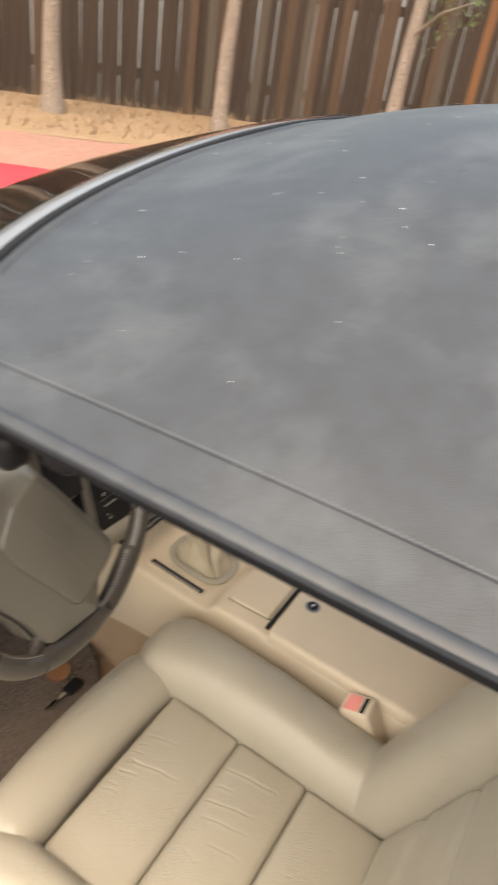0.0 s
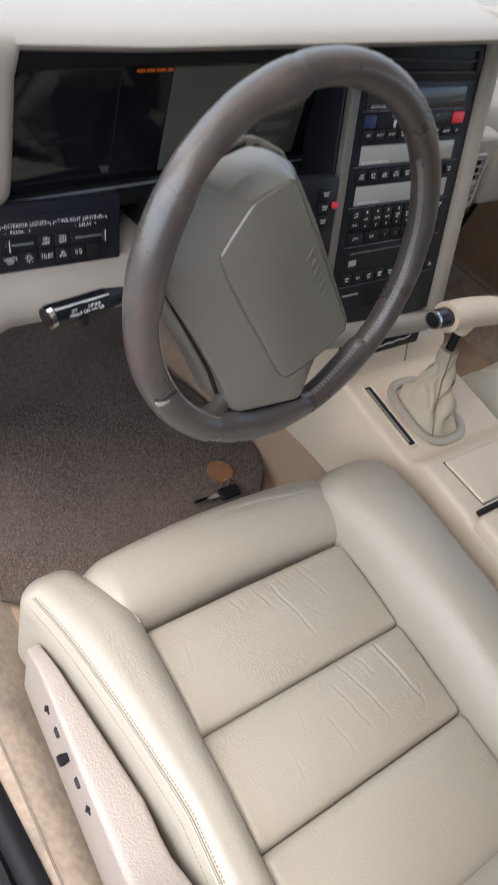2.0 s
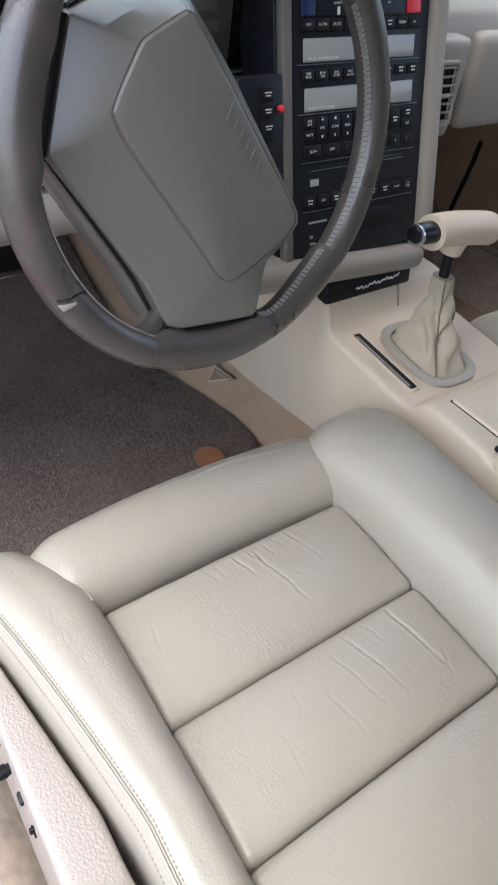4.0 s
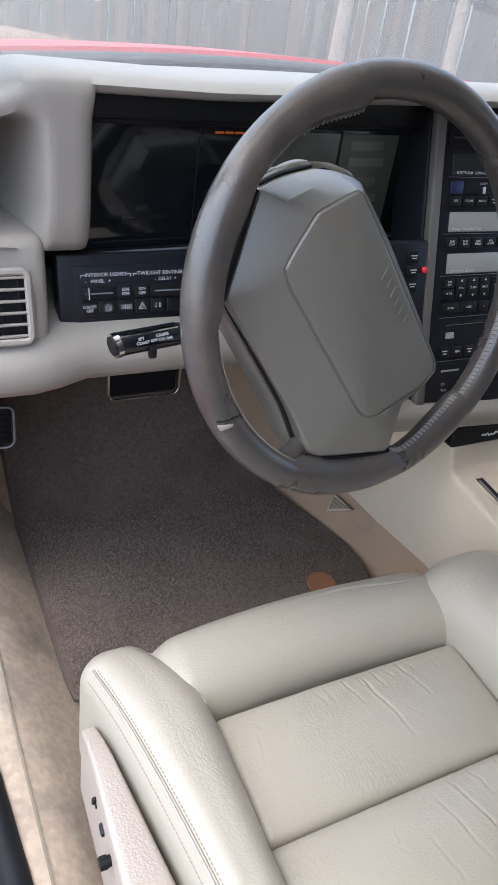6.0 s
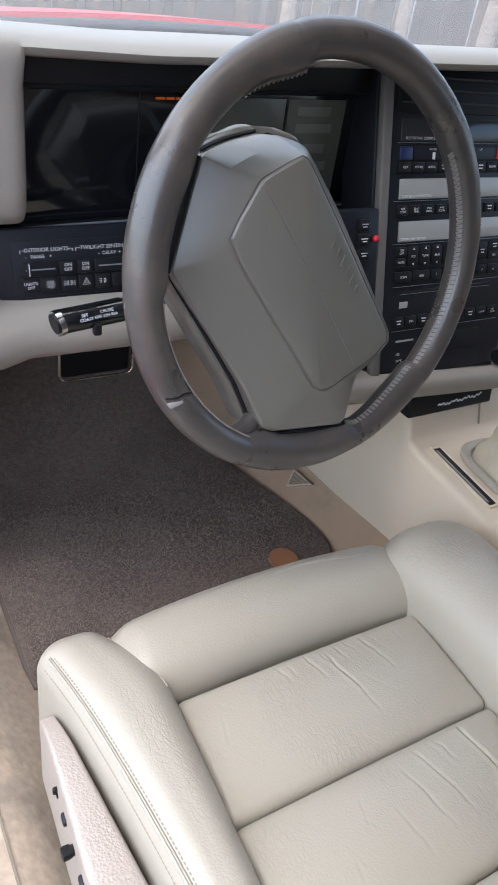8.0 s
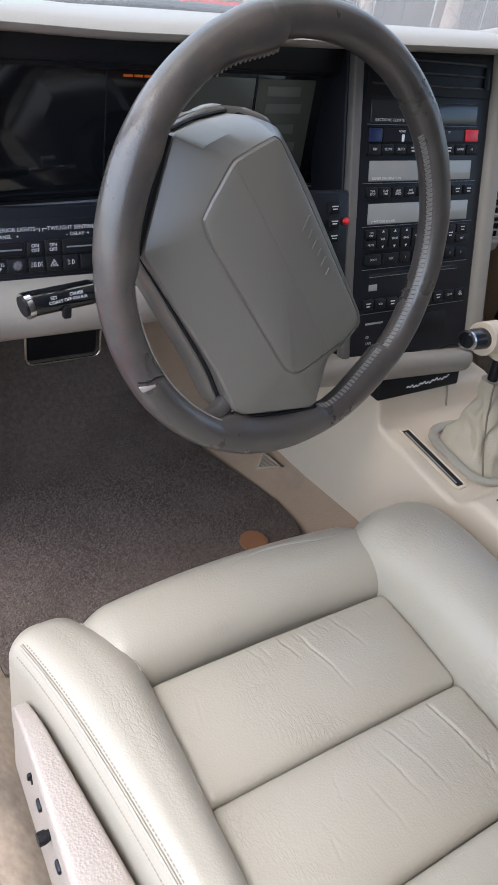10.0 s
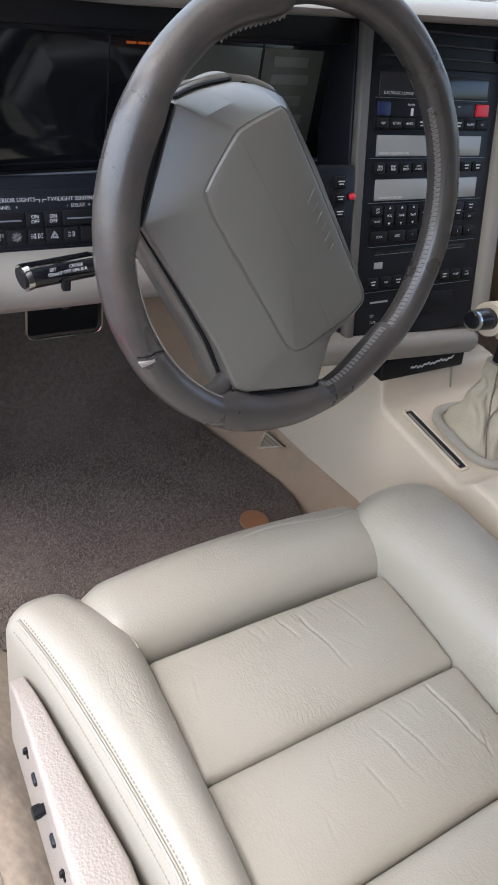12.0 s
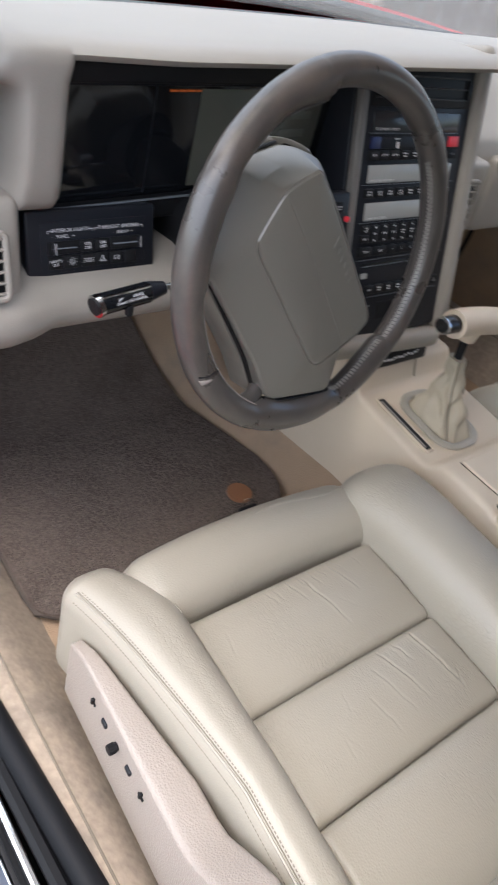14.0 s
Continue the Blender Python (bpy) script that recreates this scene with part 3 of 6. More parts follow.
RAIL = material("dark_metal_rail", (0.075, 0.08, 0.09), 0.32, metal=0.5, vary=0.15, scale=20)
soft_top = empty("soft_top", "faded black vinyl convertible soft top, raised over the seats", "soft top")
part("canopy", sheet(56, 56, roof_f, 0.005), TOP, soft_top)
# Unseen pale lining, added so the roof's underside bounces light onto the seats.
part("bounce_liner", sheet(24, 24, lambda u, v: Vector(roof_f(0.03 + 0.94 * u, 0.03 + 0.95 * v)) - Vector((0, 0, 0.022)), 0.003), material("beige_bounce_cloth", (0.48, 0.43, 0.36), 0.9, vary=0.08, grain=0.3, grain_scale=500), soft_top, "unseen beige roof lining added to bounce light into the cabin")
for sg in (0, 1):
    k = -1 if sg == 0 else 1
    vs = [i / 40 for i in range(41)]
    edge = [Vector(roof_f(sg, v)) for v in vs]
    part("edge_piping", tube([p + Vector((0, 0, -0.002)) for p in edge], 0.0065, 0.005, k=8), TOP, soft_top)
    part("drip_rail", tube([p + Vector((-0.003 * k, 0, -0.009)) for p in edge[:24]], lambda q: 0.006 * min(1, 0.03 + 14 * q) ** 0.5, lambda q: 0.006 * min(1, 0.03 + 14 * q) ** 0.5, k=8), BLACK, soft_top)
    part("weatherstrip", tube([p + Vector((-0.009 * k, 0, -0.015)) for p in edge[:24]], lambda q: 0.007 * min(1, 0.03 + 14 * q) ** 0.5, lambda q: 0.006 * min(1, 0.03 + 14 * q) ** 0.5, k=8), RUBBER, soft_top)
    part("roof_rail", tube([p + Vector((-0.020 * k, 0, -0.021)) for p in edge[0:24]], lambda q: 0.012 * min(1, 0.03 + 12 * q) ** 0.5, lambda q: 0.008 * min(1, 0.03 + 12 * q) ** 0.5, k=10), RAIL, soft_top, "dark grey metal roof rail")
    for j in (14, 16):
        part("clip", rbox(edge[j] + Vector((-0.014 * k, 0, -0.024)), (0.014, 0.02, 0.010), 0.006, 2), BLACK, soft_top)
    du = 0.026 if sg == 0 else -0.026
    line = [Vector(roof_f(sg + du * (1 + 0.0 * v), v)) for v in [0.02 + 0.9 * i / 300 for i in range(301)]]
    bm = bmesh.new()
    for i in range(0, 300):
        a, b = line[i], line[i].lerp(line[i + 1], 0.6)
        up, sd = Vector((0, 0, 0.0016)), Vector((0.0003, 0, 0))
        bm.faces.new([bm.verts.new(q) for q in (a - sd + up * 0.5, a + sd + up, b + sd + up, b - sd + up * 0.5)])
    part("stitching", bm, material("grey_thread", (0.11, 0.115, 0.125), 0.8, vary=0.1) if sg == 0 else bpy.data.materials["grey_thread"], soft_top, smooth=False)
    part("seam_fold", tube([p + Vector((0, 0, 0.0002)) for p in line[::6]], 0.0012, 0.0007, k=6), TOP, soft_top)
for sg in (0, 1):
    k = -1 if sg == 0 else 1
    part("quarter_panel", sheet(14, 10, lambda u, v: Vector(roof_f(sg, 0.48 + 0.52 * u)).lerp(Vector((k * 0.655, -0.58 - 0.64 * u, 0.935)), v) + Vector((k * 0.02 * math.sin(math.pi * v), 0, -0.004)), 0.005), TOP, soft_top)
part("front_hem", tube([Vector(roof_f(u, 0.0)) + Vector((0, 0, -0.002)) for u in [i / 40 for i in range(41)]], 0.008, 0.006, k=8), TOP, soft_top)
rn = random.Random(11)
bm = bmesh.new()
for _ in range(260):
    u, v = rn.uniform(0.06, 0.95), rn.uniform(0.03, 0.7)
    p = Vector(roof_f(u, v)) + Vector((0, 0, 0.002))
    an, ln, w = rn.uniform(0, 6.28), rn.choice((0.0006, 0.0008, 0.001, 0.001, 0.0015, 0.003)), rn.uniform(0.0003, 0.0006)
    d, s = Vector((math.cos(an), math.sin(an), 0)) * ln, Vector((-math.sin(an), math.cos(an), 0)) * w
    bm.faces.new([bm.verts.new(q) for q in (p - d, p - s + Vector((0, 0, 0.001)), p + d, p + s + Vector((0, 0, 0.001)))])
tagged(part("dust_flecks", bm, WHITE, smooth=False), "pale specks of litter lying on the soft top", "dust", kind="stuff")

# ---- cabin shell ----
FLOOR_Z = 0.31


def floor_f(u, v):
    x, y = -0.62 + 1.31 * u, -0.78 + 1.75 * v
    up = 0.42 * max(0, (y - 0.49) / 0.4) ** 1.6
    foot = 0.109 + 0.25 * max(0, y - 0.31)
    k = max(0.0, min(1.0, (foot - abs(x)) / (foot - 0.090)))
    tun = 0.105 * k ** 0.8
    return (x, y, min(0.83, FLOOR_Z + up + tun) + 0.002 * noise.noise((x * 9, y * 9, 0)))


floor = part("floor", sheet(150, 50, floor_f, 0.012), TAN)
tagged(floor, "worn tan carpet on the car floor and tunnel", "floor", kind="structure")


def sill_profile(sg):
    return [(sg * x, z) for x, z in ((0.575, FLOOR_Z - 0.01), (0.597, FLOOR_Z + 0.010), (0.618, FLOOR_Z + 0.030), (0.640, FLOOR_Z + 0.055), (0.658, 0.381), (0.672, 0.391), (0.686, 0.397), (0.70, 0.396), (0.70, 0.26), (0.575, 0.26))]


for sg in (-1, 1):
    loops = [[(x - 0.03 * sg * max(0, y - 0.15), y, z) for x, z in sill_profile(sg)] for y in [-0.78 + 1.6 * i / 24 for i in range(25)]]
    tagged(part("sill_carpet", skin(loops), SILL), "stained tan carpet over the door sill", "door sill", kind="structure")
    seam = part("sill_seam", tube([(sg * (0.674 - 0.03 * max(0, y - 0.15)), y, 0.3925) for y in [-0.78 + 1.6 * i / 24 for i in range(25)]], 0.0016, 0.001, k=5), GROOVE)
    tagged(seam, "dark sewn edge of the sill carpet", "seam", kind="structure")

for sg in (-1, 1):
    sill = empty("sill_trim", "black rubber door seal with bright trim strips and a sill plate", "sill trim", "door sills")
    L = [-0.75 + 1.45 * i / 20 for i in range(21)]
    part("seal", tube([(sg * (0.706 + 0.06 * y), y, 0.396) for y in L], 0.014, 0.014, k=10), RUBBER, sill)
    part("seal_lip", tube([(sg * (0.7235 + 0.03 * y), y, 0.389) for y in L], 0.009, 0.009, k=8), BLACK, sill)
    part("bright_strip", rbox((sg * 0.738, -0.02, 0.384), (0.0085, 1.45, 0.007), 0.0025, 3), CHROME, sill)
    part("channel", rbox((sg * 0.748, -0.02, 0.378), (0.012, 1.45, 0.008), 0.002, 2), BLACK, sill)
    part("sill_base", rbox((sg * 0.781, -0.02, 0.3725), (0.062, 1.45, 0.006), 0.002, 1), BLACK, sill)
    for x in (0.7425, 0.7485):
        part("channel_rib", rbox((sg * x, -0.02, 0.3825), (0.0012, 1.45, 0.003), 0.0004, 1), RUBBER, sill)
    plate = part("sill_plate", rbox((sg * 0.776, -0.185, 0.379), (0.042, 0.37, 0.006), 0.002, 2), material("blue_grey_plate", (0.10, 0.12, 0.16), 0.45, metal=0.2, vary=0.1) if sg < 0 else bpy.data.materials["blue_grey_plate"], sill, "blue-grey metal plate")
    for x in (0.7565, 0.7955):
        part("plate_border", rbox((sg * x, -0.185, 0.3822), (0.0022, 0.366, 0.0014), 0.0005, 1), CHROME, plate)
    part("plate_border", rbox((sg * 0.776, -0.002, 0.3822), (0.040, 0.0022, 0.0014), 0.0005, 1), CHROME, plate)
    part("script_mark", tube([(sg * (0.776 - 0.0042 * math.sin(i * 0.95) - 0.0028 * math.sin(i * 0.37)), -0.055 - 0.125 * i / 80, 0.3828) for i in range(81)], 0.0009, 0.0005, k=6), PRINT, plate)
    part("screw", tube([(sg * 0.776, -0.022, 0.3815), (sg * 0.776, -0.022, 0.384)], 0.0065, k=14, up=(1, 0, 0)), CHROME, plate)

# passenger side door, firewall and rear bulkhead close the cabin
door = empty("passenger_door", "closed tan trimmed passenger door", "car door")
part("door_panel", rbox((0.735, -0.03, 0.635), (0.07, 1.4, 0.51), 0.03, 4), TAN, door)
part("armrest", rbox((0.685, -0.1, 0.70), (0.07, 0.6, 0.06), 0.025, 4), CONSOLE, door)
part("door_skin", rbox((0.83, -0.03, 0.60), (0.11, 1.36, 0.53), 0.05, 4), RED, door)
part("door_seal", tube(smooth_path([(0.69, 0.62, 0.42), (0.69, 0.60, 0.62), (0.69, 0.64, 0.9)], 6), 0.010, k=8), RUBBER, door)
wall = part("firewall", rbox((0, 0.98, 0.55), (1.42, 0.03, 0.56), 0.01, 2), FIREWALL)
tagged(wall, "dark carpeted firewall under the dashboard", "wall", kind="structure")
cowl_panel = part("cowl_panel", rbox((0, 0.84, 0.848), (1.42, 0.34, 0.02), 0.005, 2), BLACK)
tagged(cowl_panel, "black panel between dashboard and firewall", "panel", kind="structure")
wall = part("rear_bulkhead", rbox((0, -0.82, 0.62), (1.36, 0.05, 0.66), 0.02, 3), TAN)
tagged(wall, "tan carpeted bulkhead behind the seats", "wall", kind="structure")
shelf = part("rear_shelf", rbox((0, -1.0, 0.94), (1.3, 0.4, 0.03), 0.01, 3), TAN)
tagged(shelf, "tan shelf behind the seats under the soft top", "shelf", kind="structure")
for sg in (-1, 1):
    k = part("kick_panel", rbox((sg * 0.698, 0.665, 0.60), (0.030, 0.57, 0.62), 0.012, 3), TAN)
    tagged(k, "tan footwell side panel", "panel", kind="structure")

# ---- floor mat, pedals, keys ----


def mat_f(u, v):
    y = 0.162 + 0.664 * v
    x0 = -0.594 + 0.045 * max(0, 1 - v / 0.065) ** 2
    x1 = -0.114 - 0.28 * max(0, y - 0.33) - 0.10 * max(0, (0.295 - y) / 0.13) ** 2
    x = x0 + (x1 - x0) * u
    up = 0.42 * max(0, (y - 0.49) / 0.4) ** 1.6
    return (x, y, FLOOR_Z + 0.018 + up + 0.003 * noise.noise((x * 14, y * 14, 3)))


floor_mat = empty("floor_mat", "worn grey-brown carpet floor mat in the footwell", "floor mat")
part("carpet_face", sheet(50, 60, mat_f, 0.008), CARPET, floor_mat)
rim = [mat_f(0.0, v) for v in [1 - i / 20 for i in range(21)]] + [mat_f(u, 0.0) for u in [i / 12 for i in range(1, 12)]] + [mat_f(1.0, i / 20) for i in range(21)]
part("bound_edge", tube(rim, 0.005, k=6), material("dark_binding", (0.08, 0.065, 0.055), 0.9, vary=0.15), floor_mat)


def fibres():
    rn = random.Random(3)
    bm = bmesh.new()
    for _ in range(60000):
        p = Vector(mat_f(rn.uniform(0.01, 0.99), rn.uniform(0.0, 1) ** 1.15)) + Vector((0, 0, 0.0075))
        d = Vector((rn.gauss(0, 0.0030), rn.gauss(0, 0.0030), rn.uniform(0.0015, 0.0040)))
        s = Vector((rn.gauss(0, 1), rn.gauss(0, 1), 0)).normalized() * 0.0014
        bm.faces.new([bm.verts.new(q) for q in (p - s, p + s, p + d)])
    return bm


part("nap", fibres(), TUFT, floor_mat, smooth=False)["kind"] = "stuff"

brake = empty("brake_pedal", "black rubber brake pedal with a bright metal rim", "pedal")


def frame_tube(c, w, h, r, tilt=0.0):
    pts = []
    for cx, cz, a0 in ((1, -1, -90), (1, 1, 0), (-1, 1, 90), (-1, -1, 180)):
        for i in range(5):
            a = radians(a0 + 22.5 * i)
            pts.append((c[0] + cx * (w / 2 - r) + r * math.cos(a), c[1] + tilt * (cz * (h / 2 - r) + r * math.sin(a)), c[2] + cz * (h / 2 - r) + r * math.sin(a)))
    return pts


part("pad", rbox((-0.378, 0.603, 0.535), (0.112, 0.014, 0.075), 0.008, 3), BLACK, brake)
part("bright_rim", tube(frame_tube((-0.378, 0.594, 0.535), 0.118, 0.082, 0.012), 0.0022, k=6, ring=True, up=(0, 1, 0)), CHROME, brake)
part("rivet", tube([(-0.378, 0.597, 0.552), (-0.378, 0.590, 0.552)], 0.010, k=16), CHROME, brake)
part("lever", tube([(-0.378, 0.615, 0.54), (-0.378, 0.70, 0.64), (-0.378, 0.74, 0.8)], 0.008, 0.012, k=8), BLACK, brake)
park = empty("parking_brake_pedal", "black parking brake pedal with a bright rim", "pedal")
part("pad", rbox((-0.64, 0.452, 0.566), (0.062, 0.012, 0.056), 0.006, 3), BLACK, park)
part("bright_rim", tube(frame_tube((-0.64, 0.444, 0.566), 0.066, 0.06, 0.010), 0.0016, k=6, ring=True, up=(0, 1, 0)), ALU, park)
for k in range(5):
    part("tread_rib", rbox((-0.64, 0.4455, 0.548 + 0.009 * k), (0.052, 0.003, 0.003), 0.001, 1), RUBBER, park)
part("lever", tube([(-0.635, 0.46, 0.57), (-0.635, 0.56, 0.66), (-0.635, 0.7, 0.72)], 0.008, k=8), BLACK, park)

keys = empty("key_ring", "car keys with a round orange leather tag on the floor mat", "keys", at=(-0.205, 0.262, FLOOR_Z + 0.027))
part("tag", tube([(0, 0, 0.001), (0, 0, 0.0055)], 0.0215, k=28, up=(1, 0, 0)), ORANGE, keys)
part("ring", tube([(0.0 + 0.011 * math.cos(q), -0.03 + 0.011 * math.sin(q), 0.006) for q in [i * math.pi / 8 for i in range(16)]], 0.001, k=6, ring=True), CHROME, keys)
key = part("key_head", rbox((-0.012, -0.045, 0.008), (0.036, 0.022, 0.009), 0.004, 3), BLACK, keys)
part("blade", rbox((-0.052, -0.043, 0.008), (0.048, 0.008, 0.0022), 0.001, 2), CHROME, key)


foot_vent = empty("foot_vent", "small tan plastic vent on the tunnel side in the footwell", "air vent", at=(-0.1120, 0.370, 0.378))
foot_vent.rotation_euler = (0, radians(24), radians(8))
tri = [(-0.005, -0.021, 0.013), (-0.005, 0.021, 0.013), (-0.005, 0.017, -0.015)]
part("well", skin([tri, [(x + 0.010, y, z) for x, y, z in tri]]), GROOVE, foot_vent, smooth=False)
part("frame", tube([(-0.006, y, z) for _, y, z in tri], 0.0026, 0.0026, k=6, ring=True, up=(1, 0, 0)), CONSOLE, foot_vent)
for k in range(3):
    z = 0.007 - 0.0065 * k
    part("slat", rbox((-0.0055, 0.001 + 0.0045 * k, z), (0.003, 0.034 - 0.009 * k, 0.0018), 0.0006, 1), TAN, foot_vent)


# ---- seats ----
rn = random.Random(5)
CREASES = [
    [(-0.041, -0.006, 0.030, 0.006, 0.0012, 0.0010), (-0.030, -0.010, 0.022, 0.004, 0.0011, 0.0008), (-0.008, -0.004, 0.040, 0.007, 0.0012, 0.0013), (0.008, -0.008, 0.034, 0.010, 0.0011, 0.0010), (0.012, -0.010, 0.085, 0.018, 0.0013, 0.0014), (0.026, -0.004, 0.028, 0.006, 0.0011, 0.0009), (0.040, -0.004, 0.022, 0.008, 0.0012, 0.0008), (0.058, -0.006, 0.055, 0.016, 0.0014, 0.0011), (0.068, -0.005, 0.020, 0.008, 0.0012, 0.0008)],
    [(0.092, -0.132, 0.085, 0.012, 0.0017, 0.0024), (0.112, -0.195, 0.032, -0.014, 0.0012, 0.0010), (0.034, -0.133, 0.080, 0.018, 0.0013, 0.0013), (0.012, -0.150, 0.065, 0.014, 0.0012, 0.0009), (0.060, -0.136, 0.030, 0.008, 0.0012, 0.0009), (-0.015, -0.175, 0.050, 0.010, 0.0012, 0.0007)],
    [],
]
for k in range(3):
    for _ in range((7, 8, 6)[k]):
        CREASES[k].append((rn.uniform(-0.12, 0.125), (0.0, -0.1276, -0.2471)[k] - rn.uniform(0.004, 0.07), rn.uniform(0.012, 0.035), rn.gauss(0.003, 0.014), 0.0011, rn.uniform(0.0002, 0.0005)))


def seat(name, sg, dx, dy, label):
    """One car seat; sg -1: driver's side. Local x runs towards the console times -sg."""
    ob = empty(name, label, "car seat", "front seats", at=(dx, dy, 0.33))

    def place(x, y, z):
        return (-sg * (x + 0.055 * (y - 0.0)), y, z - 0.33)

    def folds(x, y, k):
        """Depth of the creases worn into a cushion panel: x start, front end, length, drift, width, depth."""
        out = 0.0
        for x0, y0, ln, drift, wd, dp in CREASES[k]:
            s = (y0 - y) / ln
            if 0 < s < 1:
                d = x - x0 - drift * s - 0.0022 * noise.noise((s * 4, x0 * 90, k))
                if abs(d) < 0.012:
                    out += dp * math.sin(math.pi * s ** 0.75) ** 0.6 * (0.30 * math.exp(-((d + 2.2 * wd) / (1.6 * wd)) ** 2) - math.exp(-(d / wd) ** 2))
        return out

    def puff(w, d, cx, cy, amount, wr=0.0, k=0):
        def f(x, y, z):
            a, b = max(0, 1 - (2 * (x - cx) / w) ** 2), max(0, 1 - (2 * (y - cy) / d) ** 2)
            if z > 0.44:
                z += amount * (a * b) ** 0.6 + wr * noise.noise((x * 16, y * 40, 2.0)) * a + (folds(x, y, k) if z > 0.49 else 0)
            return place(x, y, z)
        return f

    W = 0.2915
    for k, (y0, y1) in enumerate(((-0.1272, 0.0), (-0.2467, -0.1276), (-0.40, -0.2471))):
        cy, d = (y0 + y1) / 2, y1 - y0
        part("cushion_panel", rbox((0, cy, 0.44), (W, d, 0.124), 0.009, 4, puff(W, d, 0, cy, 0.013, 0.0010, k), (200, 50, 1) if sg < 0 else (30, 16, 1)), LEATHER, ob)

    def roll(x, y, z):
        q = max(0, 1 - (2 * x / 0.34) ** 2)
        if z > 0.45:
            z += 0.006 * q ** 0.5
        return place(x, y + 0.010 * q, z)

    roll_ob = part("front_roll", rbox((-0.008, 0.0505, 0.434), (0.380, 0.103, 0.192), 0.044, 7, roll, (16, 3, 4)), LEATHER, ob)
    def edge_x(y):
        y = max(-0.19, min(0.09, y))
        return -0.2285 - 0.19 * y - 0.2 * y * y

    def outer(x, y, z):
        t = max(0, (y + 0.02) / 0.1)
        if z > 0.45:
            z -= 0.013 * t * t + 0.015 * max(0, (-0.18 - y) / 0.2)
        lo, hi = edge_x(y) - 0.006, -0.146 - 4.2 * max(0, min(0.085, y)) ** 2
        return place(lo + (x + 0.229) / 0.083 * (hi - lo), y, z)

    outer_ob = part("outer_bolster", rbox((-0.1875, -0.149, 0.446), (0.083, 0.527, 0.184), 0.034, 8, outer, (6, 24, 3)), LEATHER, ob)

    def inner(x, y, z):
        t = max(0, (y + 0.03) / 0.12)
        if z > 0.46:
            z -= 0.022 * t * t + 0.02 * max(0, (-0.15 - y) / 0.2)
        return place(x - 0.012 * t * (x < 0.2), y, z)

    part("inner_bolster", rbox((0.204, -0.15, 0.467), (0.120, 0.490, 0.226), 0.057, 8, inner, (4, 24, 3)), LEATHER, ob)
    def line(x, y, lift=0.0006, on=None):
        return drape(on or outer_ob, [place(x, y, 0.6)], lift)[0] - Vector((0, 0, 0))

    ys = [0.080 - 0.47 * i / 60 for i in range(61)]
    pipe = [line(edge_x(y) + 0.002, y) for y in ys]
    part("piping", tube(pipe, 0.0016, k=6), LEATHER, ob)
    part("seam_groove", tube([line(edge_x(y) + 0.0045, y, 0.0) for y in ys], 0.0008, 0.0006, k=5), GROOVE, ob)
    bm = bmesh.new()
    for off in (-0.0050, 0.0042):
        for y in [0.076 - 0.0042 * i for i in range(108)]:
            p, q = line(edge_x(y) + 0.002 + off, y, 0.0004), line(edge_x(y - 0.0026) + 0.002 + off, y - 0.0026, 0.0004)
            s = Vector((0.0005, 0, 0.0004))
            bm.faces.new([bm.verts.new(w) for w in (p - s, p + s, q + s, q - s)])
    part("stitching", bm, THREAD, ob, smooth=False)
    seam = [q for i in range(17) for q in drape(outer_ob, [place(-0.146 - 4.2 * (0.002 + 0.083 * i / 16) ** 2 - 0.007, 0.002 + 0.083 * i / 16, 0.6)], 0.0002)]
    part("end_seam", tube(seam, 0.0015, 0.0011, k=6), LEATHER, ob)
    part("end_stitching", tube([q + Vector((sg * 0.004, 0, 0.0006)) for q in seam], 0.0005, 0.0004, k=4), THREAD, ob)
    fold = [q for i in range(20) for q in drape(roll_ob, [place(-0.02 + 0.17 * i / 19, 0.078 + 0.006 * math.sin(i * 0.3), 0.6)], 0.0001)]
    part("roll_fold", tube(fold, lambda s: 0.0022 * math.sin(math.pi * min(0.98, s + 0.02)), 0.0006, k=6), LEATHER, ob)

    def valance(x, y, z):
        t = max(0, (y - 0.0) / 0.05)
        if z > 0.46:
            z -= 0.016 * t * t
        z += 0.05 * max(0, min(1, (-0.2 - y) / 0.06)) * (z > 0.46)
        wide = 0.045 - 0.030 * max(0, min(1, (y + 0.15) / 0.19))
        return place(-0.260 + (x + 0.262) / 0.036 * wide, y, z)

    side = part("side_valance", rbox((-0.2440, -0.148, 0.437), (0.036, 0.396, 0.110), 0.007, 4, valance, (2, 20, 2)), VALANCE, ob, "pale beige plastic seat side trim")
    for y, kind in ((-0.017, "lever"), (-0.044, "rocker"), (-0.071, "round"), (-0.098, "rocker"), (-0.125, "lever")):
        if kind == "round":
            part("seat_switch", tube([place(-0.259, y, 0.463), place(-0.262, y, 0.463), place(-0.2625, y, 0.463), place(-0.270, y, 0.463)], lambda s: 0.0048 + 0.0006 * (s > 0.5), k=14), BLACK, side)
            for q in range(8):
                a = q * math.pi / 4
                part("knob_flute", rbox((0, 0, 0), (0.006, 0.0014, 0.0014), 0.0004, 1, lambda x, b, z, a=a, y=y: place(-0.2665 + x, y + 0.0053 * math.cos(a) + b, 0.463 + 0.0053 * math.sin(a) + z)), BLACK, side)
        elif kind == "rocker":
            part("seat_switch", rbox((0, 0, 0), (0.005, 0.011, 0.007), 0.002, 2, lambda x, a, z, y=y: place(-0.2605 + x, y + a, 0.463 + z)), PANEL, side)
        else:
            part("seat_switch", rbox((0, 0, 0), (0.005, 0.004, 0.008), 0.0015, 2, lambda x, a, z, y=y: place(-0.2615 + x, y + a, 0.464 + z)), BLACK, side)
